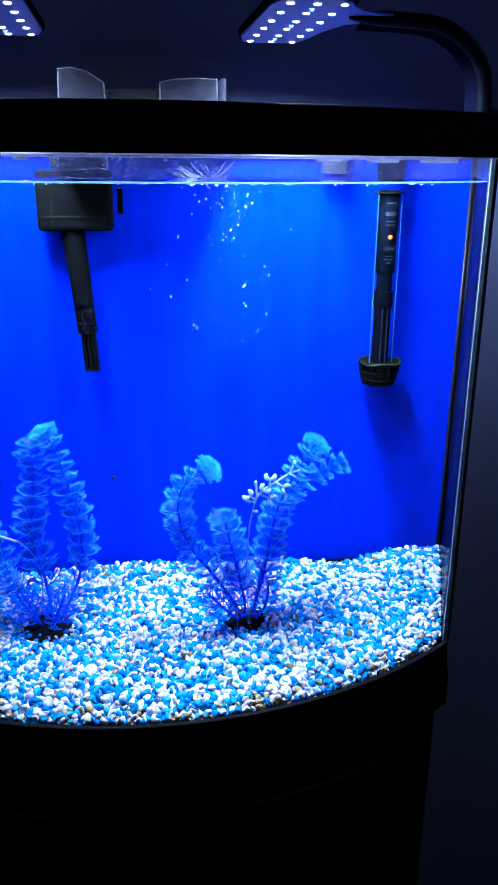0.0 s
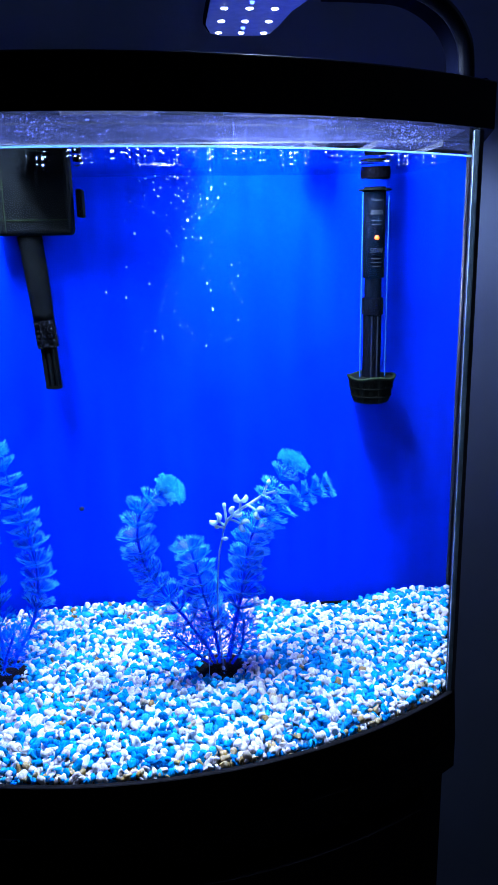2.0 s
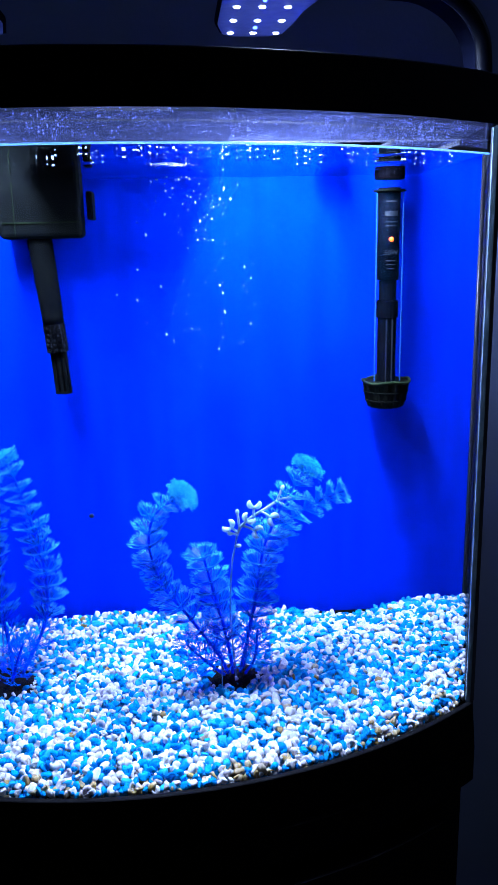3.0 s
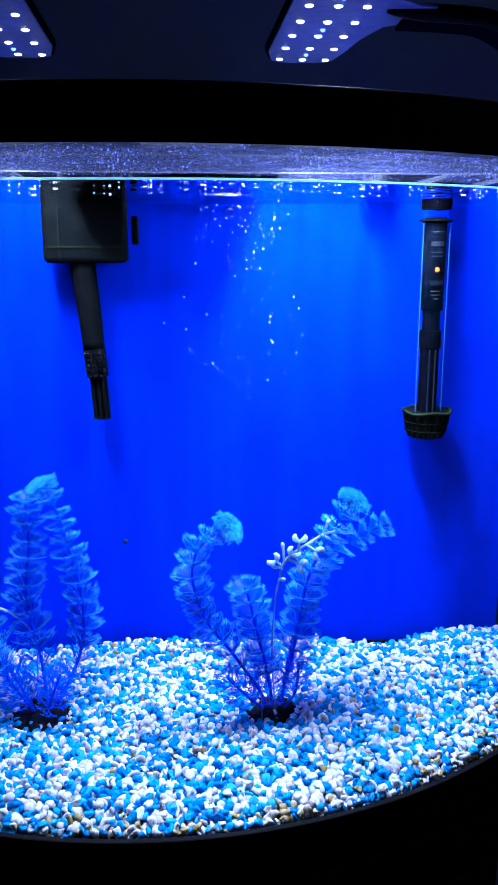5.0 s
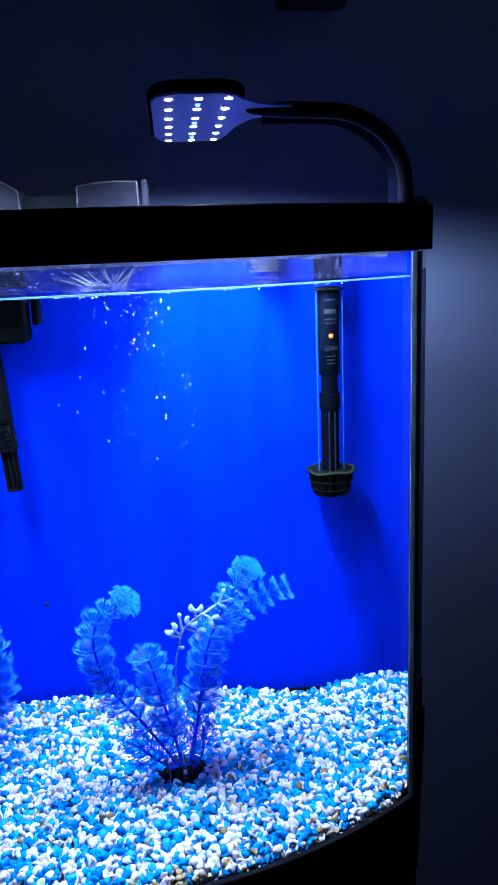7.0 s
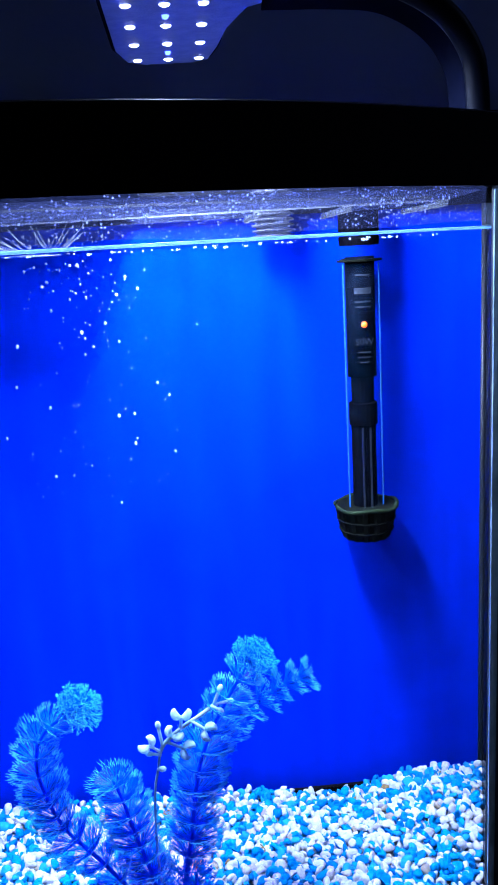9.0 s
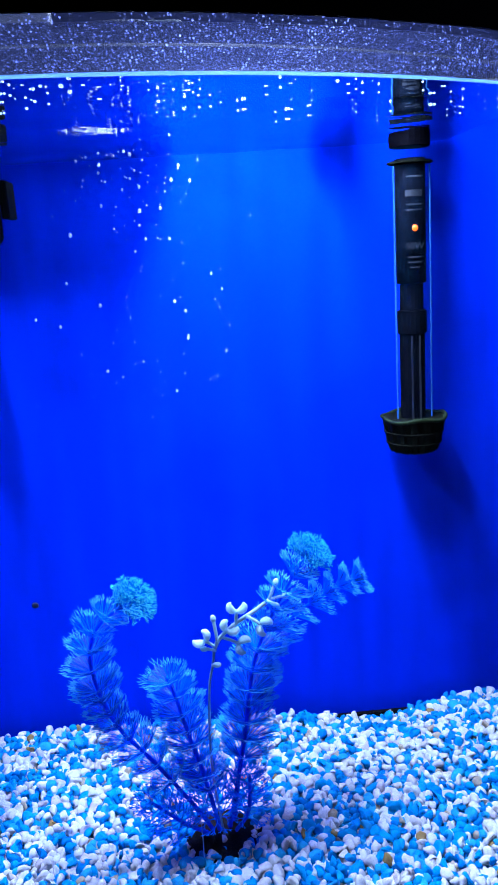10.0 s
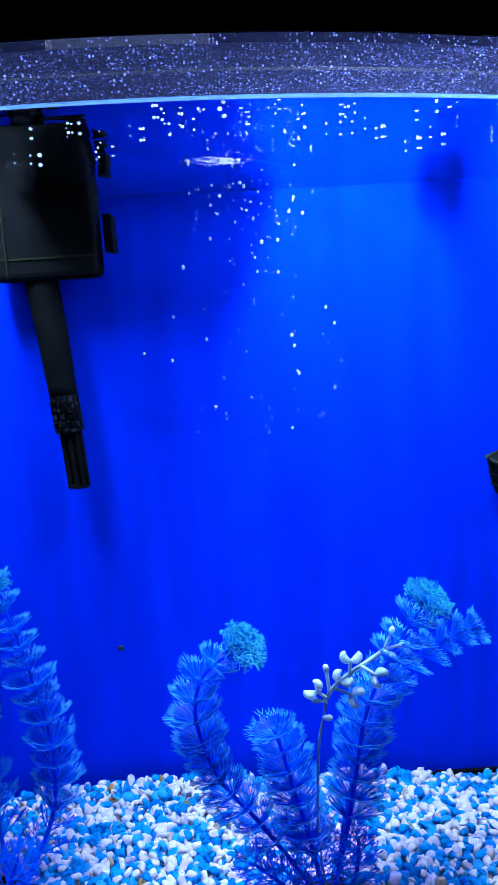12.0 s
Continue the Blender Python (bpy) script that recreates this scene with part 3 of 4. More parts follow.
            line.append((s * q.x, y, q.z))
        return line

    bm = bmesh.new()
    sweep(bm, inset(0.0086, -0.2490, 3), 0.0021, 18, 6.2, (0, 1, 0))
    p("arm", bm, LAMP_PLASTIC, label="curved flat black arm", smooth=True)
    bm = bmesh.new()
    sweep(bm, inset(0.0052, -0.2640), lambda u: 0.0014 + 0.0038 * min(1, 6 * u) ** 0.6, 14)
    p("cable_channel", bm, CHANNEL, label="raised cable channel along the arm", smooth=True)
    bm = bmesh.new()
    box(bm, (s * 0.2400 if s > 0 else s * 0.2580, -0.268, Z_TOP + 0.0005), (s * 0.2580 if s > 0 else s * 0.2400, -0.244, Z_TOP + 0.006), 0.0015)
    p("clamp", bm, LAMP_PLASTIC, label="black clamp on the rim")
    return lamp


build_light(1, "black clip-on LED light, switched on, curved arm clamped to rim")
build_light(-1, "black clip-on LED light, switched on, over the filter side")


# ---- filter ----
def rounded(bm, x0, x1, y0, y1, z0, z1, r):
    return box(bm, (x0, y0, z0), (x1, y1, z1), r, 3)


def build_filter():
    f = thing("hang_on_filter", (-0.06, -0.15, 1.128), "black hang-on aquarium filter with intake tube and grey clear lid", "filter")
    o = Vector((0.06, 0.15, -1.128))

    def p(name, bm, mat, parent=f, label="", smooth=False):
        bmesh.ops.translate(bm, verts=bm.verts, vec=o)
        return part(name, bm, mat, parent, label, smooth)

    bm = rounded(bmesh.new(), -0.0925, -0.0300, -0.166, -0.1385, 1.1265, 1.1755, 0.004)
    housing = p("pump_housing", bm, FILTER_BLACK, label="black pump housing dulled by algae")
    p("seam_line", box(bmesh.new(), (-0.0900, -0.1668, 1.1378), (-0.0320, -0.1655, 1.1388)), FILTER_EDGE, housing, "greenish seam")
    p("seam_line", box(bmesh.new(), (-0.0805, -0.1668, 1.1285), (-0.0798, -0.1655, 1.168)), FILTER_EDGE, housing, "greenish seam")
    bm = bmesh.new()
    for k in range(7):
        h = 0.0052 if k == 0 else 0.0034
        x = -0.0712 + 0.0036 * k
        box(bm, (x, -0.1663, 1.1495), (x + 0.0024, -0.1655, 1.1495 + h))
    p("raised_mark", bm, MARK, housing, "small raised maker's mark")
    p("bracket", box(bmesh.new(), (-0.0262, -0.160, 1.140), (-0.0215, -0.1385, 1.161), 0.001), FILTER_BLACK, label="small black side bracket")
    # intake tube, leaning a little
    tube = [(-0.0650, -0.152, 1.127), (-0.0612, -0.152, 1.088), (-0.0590, -0.152, 1.060)]
    bm = bmesh.new()
    sweep(bm, spline(tube, 8), lambda u: 0.0097 - 0.0014 * u, 14)
    intake = p("intake_tube", bm, FILTER_BLACK, label="black intake tube", smooth=True)
    bm = bmesh.new()
    sweep(bm, spline([(-0.0591, -0.152, 1.0605), (-0.0572, -0.152, 1.0385)], 6), 0.0086, 14)
    for k in range(5):
        for q in (-1, 0, 1):
            u = k / 5
            x, z = -0.0591 + 0.0019 * u + q * 0.0048, 1.0575 - 0.0200 * u
            box(bm, (x - 0.0014, -0.1618, z - 0.0024), (x + 0.0014, -0.1585, z))
    p("coupling", bm, GLINT_BLACK, intake, "ribbed coupling")
    bm = bmesh.new()
    for k in range(8):
        a = 2 * math.pi * k / 8
        dx, dy = 0.0052 * math.cos(a), 0.0052 * math.sin(a)
        sweep(bm, [(-0.0571 + dx, -0.152 + dy, 1.0390), (-0.0550 + dx, -0.152 + dy, 1.0060)], 0.0015, 5)
    sweep(bm, [(-0.0571, -0.152, 1.0390), (-0.0551, -0.152, 1.0070)], 0.0032, 8)
    lathe(bm, [(0.0066, 0.0), (0.0068, 0.0022)], (-0.0550, -0.152, 1.0045), 14)
    p("strainer", bm, FILTER_BLACK, intake, "slotted strainer")
    # grey translucent body above the water and the hood behind the rim
    p("riser", rounded(bmesh.new(), -0.0800, -0.0325, -0.160, -0.1385, 1.1760, 1.226, 0.003), SMOKE, label="smoky clear riser above the water")
    # lip stretched forward and sideways, out of view, to shade the back film
    p("shading_spout", rounded(bmesh.new(), -0.0800, 0.0850, -0.236, -0.1605, 1.1965, 1.2205, 0.004), FILTER_BLACK, label="black outlet lip over the water, enlarged unseen to cast shade")
    p("tank_body", rounded(bmesh.new(), -0.082, 0.074, -0.1285, -0.020, 1.06, 1.2260, 0.006), FILTER_BLACK, label="black filter box behind the tank")
    bm = bmesh.new()
    cut = [(-0.0715, 1.2264), (-0.0705, 1.2540), (-0.060, 1.2552), (-0.047, 1.2525), (-0.0335, 1.2440), (-0.0325, 1.2264)]
    lo = [bm.verts.new((x, -0.125, z)) for x, z in cut]
    hi = [bm.verts.new((x, -0.040, z)) for x, z in cut]
    bm.faces.new(lo)
    bm.faces.new(hi[::-1])
    for k in range(len(cut)):
        j = (k + 1) % len(cut)
        bm.faces.new((lo[k], hi[k], hi[j], lo[j]))
    lid = p("lid", bm, LID_PLASTIC, label="clear grey end of the filter lid")
    bm = bmesh.new()
    sweep(bm, [(x, -0.1255, z) for x, z in cut], 0.0007, 6)
    p("lid_edge", bm, HINGE, lid, "bright lid edge")
    bm = bmesh.new()
    cut = [(0.0130, 1.2264), (0.0135, 1.2455), (0.026, 1.2480), (0.044, 1.2490), (0.0615, 1.2485), (0.0620, 1.2264)]
    lo = [bm.verts.new((x, -0.125, z)) for x, z in cut]
    hi = [bm.verts.new((x, -0.040, z)) for x, z in cut]
    bm.faces.new(lo)
    bm.faces.new(hi[::-1])
    for k in range(len(cut)):
        j = (k + 1) % len(cut)
        bm.faces.new((lo[k], hi[k], hi[j], lo[j]))
    lid = p("lid", bm, LID_PLASTIC, label="clear grey end of the filter lid")
    bm = bmesh.new()
    sweep(bm, [(x, -0.1255, z) for x, z in cut], 0.0007, 6)
    p("lid_edge", bm, HINGE, lid, "bright lid edge")
    p("lid_tab", box(bmesh.new(), (0.0655, -0.127, 1.2264), (0.0695, -0.045, 1.2495), 0.0008), LID_PLASTIC, label="upright clear tab")
    p("lid_bridge", box(bmesh.new(), (-0.032, -0.122, 1.2264), (0.0125, -0.042, 1.2400), 0.002), FILTER_BLACK, label="black middle of the lid")
    return f


build_filter()


# ---- heater ----
def build_heater():
    cx, cy = 0.2112, -0.155
    h = thing("aquarium_heater", (cx, cy, 0.985), "glass tube heater with glowing amber light and black basket guard", "heater")

    def p(name, bm, mat, parent=h, label="", smooth=False):
        return part(name, bm, mat, parent, label, smooth)

    def z(v):
        return v - 0.985

    ob = p("glass_tube", lathe(bmesh.new(), [(0.0085, z(0.990)), (0.0112, z(0.995)), (0.0112, z(1.166)), (0.0105, z(1.168))], sides=28), TUBE_GLASS, label="clear glass tube", smooth=True)
    ob.visible_shadow = False
    # thin pale rods stand in for the light caught along the tube's sides
    for q in (-1, 1):
        for dx, dy in ((0.0107, -0.0038),):
            p("glass_edge", sweep(bmesh.new(), [(q * dx, dy, z(1.000)), (q * dx, dy, z(1.156))], 0.0005, 6), TUBE_GLINT, ob, "thin pale rod as the light line where the glass bends")
    p("core", lathe(bmesh.new(), [(0.0076, z(1.000)), (0.0076, z(1.058)), (0.0088, z(1.0585)), (0.0088, z(1.072)), (0.0070, z(1.0725)), (0.0070, z(1.088))], sides=20), HEATER_CORE, label="black ceramic core", smooth=False)
    for dx in (-0.0022, 0.0026):
        p("wire", sweep(bmesh.new(), [(dx, -0.0078, z(1.002)), (dx, -0.0078, z(1.057))], 0.0006, 6), HEATER_STEEL, label="steel wire")
    lab = p("label", lathe(bmesh.new(), [(0.0088, z(1.0885)), (0.0088, z(1.160))], sides=24), LABEL, label="dark printed label inside the tube", smooth=True)
    for zz, w, hh in ((1.1490, 0.0090, 0.0010), (1.1385, 0.0110, 0.0036), (1.1335, 0.0100, 0.0009), (1.1305, 0.0100, 0.0008), (1.1035, 0.0085, 0.0008), (1.1005, 0.0085, 0.0008), (1.0975, 0.0060, 0.0008)):
        bm = bmesh.new()
        n = 6
        for k in range(n):
            a0, a1 = [(-0.5 + (k + q) / n) * w / 0.0093 for q in (0, 1)]
            vs = [bm.verts.new((0.00905 * math.sin(a), -0.00905 * math.cos(a), z(b))) for a, b in ((a0, zz), (a1, zz), (a1, zz + hh), (a0, zz + hh))]
            bm.faces.new(vs)
        p("print_bar", bm, LABEL_INK, lab, "pale printed bar")
    cu = bpy.data.curves.new("wattage", "FONT")
    cu.body, cu.size, cu.align_x, cu.extrude = "50W", 0.0055, "CENTER", 0.0001
    tmp = bpy.data.objects.new("wattage", cu)
    me = bpy.data.meshes.new_from_object(tmp)
    bpy.data.objects.remove(tmp)
    me.materials.append(LABEL_INK)
    txt = new("wattage_print", me)
    txt.parent = lab
    txt.matrix_basis = pose(0, -0.0093, z(1.1085), 90, 0, 0)
    tagged(txt, "pale lettering 50W")
    p("indicator", lathe(bmesh.new(), [(0.0006, -0.0017), (0.0017, -0.0008), (0.0019, 0.0004), (0.0009, 0.0018)], (0.0, -0.0096, z(1.1205)), 10), AMBER, label="glowing amber indicator light", smooth=True)
    p("cap", lathe(bmesh.new(), [(0.0116, z(1.1665)), (0.0120, z(1.170)), (0.0120, z(1.186)), (0.0085, z(1.192)), (0.0035, z(1.196)), (0.0030, z(1.206))], sides=24), HEATER_CORE, label="black heater cap", smooth=False)
    bm = bmesh.new()
    lathe(bm, [(0.0114, z(1.1571)), (0.0126, z(1.1573)), (0.0126, z(1.1584)), (0.0114, z(1.1586))], sides=24)
    box(bm, (-0.0134, -0.002, z(1.1572)), (0.0134, 0.002, z(1.1585)), 0.0004)
    p("holder_ring", bm, RUBBER, label="black holder ring")
    p("suction_cup", lathe(bmesh.new(), [(0.004, -0.003), (0.009, 0.0), (0.0095, 0.001)], (0, 0.011, z(1.158)), 16), RUBBER)
    # basket guard: ribbed cup with a lip
    wave = lambda a, i: 0.0007 * (1 if math.cos(14 * a) > 0 else -1)
    bm = lathe(bmesh.new(), [(0.0100, z(0.9835)), (0.0142, z(0.9850)), (0.0162, z(0.9905)), (0.0186, z(1.0035)), (0.0190, z(1.0060))], sides=84, wave=wave)
    guard = p("basket_guard", bm, RUBBER, label="black ribbed rubber basket")
    bm = bmesh.new()
    pts = [(0.0196 * math.cos(a), 0.0196 * math.sin(a), z(1.0062) + 0.0009 * math.cos(4 * a)) for a in [2 * math.pi * k / 40 for k in range(41)]]
    sweep(bm, pts, 0.0013, 6, close=False)
    p("lip", bm, FILTER_EDGE, guard, "green-tinged lip", True)
    for zz, r in ((0.9905, 0.0168), (0.9975, 0.0181)):
        bm = bmesh.new()
        sweep(bm, [(r * math.cos(a), r * math.sin(a), z(zz)) for a in [2 * math.pi * k / 36 for k in range(37)]], 0.0007, 5, close=False)
        p("band", bm, RUBBER, guard)
    return h


build_heater()

# ribbed grey hose that comes down to the water
bm = bmesh.new()
prof = []
for k in range(11):
    zz = 1.1735 + 0.0031 * k
    prof += [(0.0098, zz), (0.0126, zz + 0.0007), (0.0126, zz + 0.0016), (0.0098, zz + 0.0024)]
lathe(bm, prof, (0.1610, -0.1530, 0), 24)
tagged(finish("corrugated_hose", bm, HOSE, smooth=True), "grey corrugated hose hanging from the rim to the water", "hose")

# dark speck on the background
bm = bmesh.new()
bmesh.ops.create_icosphere(bm, subdivisions=2, radius=0.0024, matrix=Matrix.Translation((-0.0415, BACK_Y - 0.0005, 0.8935)) @ Matrix.Diagonal((1, 0.3, 0.9, 1)))
tagged(finish("dirt_speck", bm, SPECK, smooth=True), "tiny dark speck of dirt on the blue back glass", "dirt")


# ---- plastic plants ----
def twig(bm, a, b, r0, r1):
    d = (b - a).normalized()
    u = d.orthogonal().normalized()
    v = d.cross(u)
    lo = [bm.verts.new(a + r0 * (math.cos(t) * u + math.sin(t) * v)) for t in (0, 2.094, 4.189)]
    hi = [bm.verts.new(b + r1 * (math.cos(t) * u + math.sin(t) * v)) for t in (0, 2.094, 4.189)]
    for k in range(3):
        bm.faces.new((lo[k], lo[(k + 1) % 3], hi[(k + 1) % 3], hi[k]))


def fork(bm, rng, p, d, side, length, depth, r):
    q = p + d * length
    first = len(bm.faces)
    twig(bm, p, q, r, r * 0.85)
    if depth == 0:
        bm.faces.ensure_lookup_table()
        for f in bm.faces[first:]:
            f.material_index = 1
    if depth == 0:
        return
    for s in (-1, 1):
        turn = Matrix.Rotation(s * rng.uniform(0.20, 0.44), 3, side)
        nd = (turn @ d + Vector((rng.uniform(-.1, .1), rng.uniform(-.1, .1), rng.uniform(-.08, .14)))).normalized()
        fork(bm, rng, q, nd, side, length * rng.uniform(0.66, 0.86), depth - 1, r * 0.9)


def fan(bm, rng, d, side, length, rays=6, spread=0.80):
    """One fan-shaped leaf: ribs that part from the stalk, each split at its pale end, with a thin web between them."""
    cup = d.cross(side).normalized()
    cup = cup if cup.z > 0 else -cup

    def way(a, wild):
        return (d * math.cos(a) + side * math.sin(a) + cup * (0.30 * math.sin(a) ** 2 + rng.uniform(-wild, wild))).normalized()

    foot = d * length * 0.08
    ribs = []
    for k in range(rays):
        a = spread * (2 * k / (rays - 1) - 1) + rng.uniform(-.05, .05)
        reach = length * (1 - 0.10 * (a / spread) ** 2) * rng.uniform(0.94, 1.05)
        mid = foot + way(a, 0.03) * reach * 0.46
        twig(bm, foot, mid, 0.00026, 0.00022)
        ribs.append(foot + way(a, 0.02) * reach * 0.70)
        for q in (-1, 1):
            b = a + q * rng.uniform(0.10, 0.22)
            knot = mid + way(b, 0.05) * reach * 0.26
            twig(bm, mid, knot, 0.00021, 0.00018)
            first = len(bm.faces)
            for w in (-1, 1):
                twig(bm, knot, knot + way(b + w * rng.uniform(0.18, 0.42), 0.10) * reach * rng.uniform(0.16, 0.26), 0.00019, 0.00013)
            bm.faces.ensure_lookup_table()
            for f in bm.faces[first:]:
                f.material_index = 1
    hub = bm.verts.new(foot)
    rim = [bm.verts.new(q) for q in ribs]
    for a, b in zip(rim, rim[1:]):
        bm.faces.new((hub, a, b)).material_index = 2


def leaf_mesh(name, bm):
    me = bpy.data.meshes.new(name)
    bm.to_mesh(me)
    bm.free()
    for m in (LEAF, LEAF_END, LEAF_WEB):
        me.materials.append(m)
    return me


def tier_mesh(name, seed, leaves, length, rise):
    """A shallow cup of overlapping fan leaves round the stalk."""
    rng = random.Random(seed)
    bm = bmesh.new()
    for k in range(leaves):
        a = 2 * math.pi * (k + rng.uniform(-.18, .18)) / leaves
        e = rise + rng.uniform(-.13, .13)
        d = Vector((math.cos(a) * math.cos(e), math.sin(a) * math.cos(e), math.sin(e)))
        fan(bm, rng, d, Vector((-math.sin(a), math.cos(a), 0)), length * rng.uniform(0.88, 1.08))
    return leaf_mesh(name, bm)


def whorl_mesh(name, seed, leaves, length, rise, depth=4, thick=0.00046, spread=0.18):
    """A ring of finely forked, needle-like leaves round the stalk."""
    rng = random.Random(seed)
    bm = bmesh.new()
    for k in range(leaves):
        a = 2 * math.pi * (k + rng.uniform(-.25, .25)) / leaves
        e = rise + rng.uniform(-spread, spread)
        d = Vector((math.cos(a) * math.cos(e), math.sin(a) * math.cos(e), math.sin(e)))
        flatways = Vector((-math.sin(a), math.cos(a), 0)).cross(d).normalized()
        fork(bm, rng, Vector((0, 0, 0)), d, flatways, length * rng.uniform(0.22, 0.29), depth, thick)
    for f in bm.faces:
        f.material_index = 0
    return leaf_mesh(name, bm)


def crown_mesh(name, seed, leaves, radius, height):
    """The flat-topped tuft at a tip: many fine leaves that end on one shallow dome."""
    rng = random.Random(seed)
    bm = bmesh.new()
    for k in range(leaves):
        a = 2.39996 * k
        rho = radius * math.sqrt((k + 0.5) / leaves)
        aim = Vector((rho * math.cos(a), rho * math.sin(a), height - 0.0030 * (rho / radius) ** 2 + rng.uniform(-.0008, .0008)))
        root = Vector((aim.x * 0.25, aim.y * 0.25, 0))
        d = (aim - root).normalized()
        flatways = Vector((math.cos(a + rng.uniform(-1, 1)), math.sin(a + rng.uniform(-1, 1)), 0)).cross(d).normalized()
        fork(bm, rng, root, d, flatways, (aim - root).length * 0.31, 4, 0.00024)
    me = bpy.data.meshes.new(name)
    bm.to_mesh(me)
    bm.free()
    me.materials.append(TIP)
    me.materials.append(TIP_END)
    return me


TIERS = [tier_mesh("whorl", 10 + k, 6, 0.0164, 0.56 + 0.10 * (k % 3)) for k in range(6)]
BASE_WHORLS = [whorl_mesh("whorl", 30 + k, 6, 0.0190, 0.72, 4, 0.00036) for k in range(3)]
CROWNS = [crown_mesh("crown", 50 + k, 92, 0.0145, 0.0082) for k in range(3)]


def build_frond(plant, origin, pts, seed, grow=1.0, crown=1.0, step=0.0070, start=0.0, face=None, needles=0.24):
    """A stalk with whorls up its length and a bright crown on its tip."""
    rng = random.Random(seed)
    o = Vector(origin)
    line = spline([Vector(p) - o for p in pts], 40)
    bm = bmesh.new()
    sweep(bm, line, lambda u: 0.0013 - 0.0005 * u, 6)
    frond = part("stalk", bm, STALK, plant, "blue plastic stalk", True)
    dist, last = 0.0, -1.0
    total = sum((b - a).length for a, b in zip(line, line[1:]))
    for a, b in zip(line, line[1:]):
        dist += (b - a).length
        u = dist / total
        if u < max(start, 0.09) or dist - last < step or crown and total - dist < 0.007:
            continue
        last = dist
        d = (b - a).normalized()
        size = grow * (0.80 + 0.35 * math.sin(math.pi * min(1, 0.25 + 0.7 * u))) * rng.uniform(0.9, 1.1)
        me = rng.choice(BASE_WHORLS if u < needles else TIERS)
        w = new("whorl", me)
        w.parent = frond
        w.matrix_basis = Matrix.Translation(b) @ d.to_track_quat("Z", "Y").to_matrix().to_4x4() @ Matrix.Rotation(rng.uniform(0, 6.28), 4, "Z") @ Matrix.Scale(size, 4)
    if crown:
        d = Vector(face).normalized() if face else (line[-1] - line[-4]).normalized()
        c = new("crown", CROWNS[seed % 3])
        c.parent = frond
        c.matrix_basis = Matrix.Translation(line[-1] - d * 0.006) @ d.to_track_quat("Z", "Y").to_matrix().to_4x4() @ Matrix.Scale(0.96 * crown, 4)
        tagged(c, "bright cyan leafy tip")
    return frond


def build_base(plant, origin, r, seed):
    rng = random.Random(seed)
    bm = bmesh.new()
    lathe(bm, [(r * 1.03, -0.007), (r, -0.0022), (r * 0.8, -0.0004), (r * 0.35, 0.0008), (r * 0.1, 0.001)], (0, 0, 0), 22, lambda a, i: 0.0012 * math.sin(3 * a + seed) + rng.uniform(-.0006, .0006))
    return part("base", bm, PLANT_BASE, plant, "black weighted base half sunk in gravel", True)


def build_sprig(plant, origin, stem, twigs, seed):
    """A thin pale stem that forks into twigs with white buds and split petals."""
    rng = random.Random(seed)
    o = Vector(origin)
    bm = bmesh.new()
    sweep(bm, spline([Vector(q) - o for q in stem], 24), lambda u: 0.0006 + 0.0003 * u, 6)
    sp = part("sprig", bm, SPRIG, plant, "pale stem with white buds", True)
    bm = bmesh.new()
    sweep(bm, spline([Vector(q) - o for q in stem], 24)[13:], 0.0011, 7)
    part("spray", bm, BUD, sp, "white upper stem", True)
    for a, b, kind in twigs:
        a, b = Vector(a) - o, Vector(b) - o
        bm = bmesh.new()
        sweep(bm, spline([a, (a + b) / 2 + Vector((0, -0.001, 0.0008)), b], 5), 0.0009, 6)
        part("twig", bm, BUD, sp, "", True)
        d = (b - a).normalized()
        if kind == "bud":
            bm = bmesh.new()
            bmesh.ops.create_icosphere(bm, subdivisions=2, radius=0.0018, matrix=Matrix.Translation(b) @ d.to_track_quat("Z", "Y").to_matrix().to_4x4() @ Matrix.Diagonal((0.85, 0.85, 1.25, 1)))
            part("bud", bm, BUD, sp, "white bud", True)
        else:
            for s in (-1, 1):
                bm = bmesh.new()
                side = d.cross(Vector((0, 1, 0))).normalized()
                pts = [b, b + side * s * 0.0018 + d * 0.0002, b + side * s * 0.0033 + d * 0.0014, b + side * s * 0.0038 + d * 0.0034, b + side * s * 0.0031 + d * 0.0050]
                sweep(bm, spline(pts, 8), lambda u: 0.0003 + 0.0018 * math.sin(math.pi * min(1, 0.08 + 0.9 * u)), 8, 1.25)
                part("petal", bm, BUD, sp, "white petal", True)
    return sp


def gravel_height(x, y):
    """The gravel's uneven top."""
    h = 0.7985 + 0.0022 * noise.noise(Vector((x * 22, y * 22, 1.7))) + 0.0012 * noise.noise(Vector((x * 60, y * 60, 5.1)))
    front = BOW - 0.0055 - math.hypot(x, y - BOW_Y)
    h -= 0.0105 * math.exp(-max(front, 0) / 0.018)
    h += 0.010 * math.exp(-((x - 0.262) ** 2 + (y + 0.185) ** 2) / 0.0016)
    h -= 0.008 * math.exp(-((x - 0.180) ** 2 / 0.0012 + (y - BACK_Y) ** 2 / 0.0008))
    h += 0.005 * math.exp(-((x + 0.035) ** 2 / 0.002 + (y - BACK_Y) ** 2 / 0.001))
    return h


A0 = (0.0715, -0.2540, 0.8000)
plant = thing("plastic_plant", A0, "blue feathery plastic plant with cyan tips and white-budded sprig in gravel", "plant", "plastic plants")
build_base(plant, A0, 0.0215, 1)
Y = -0.262
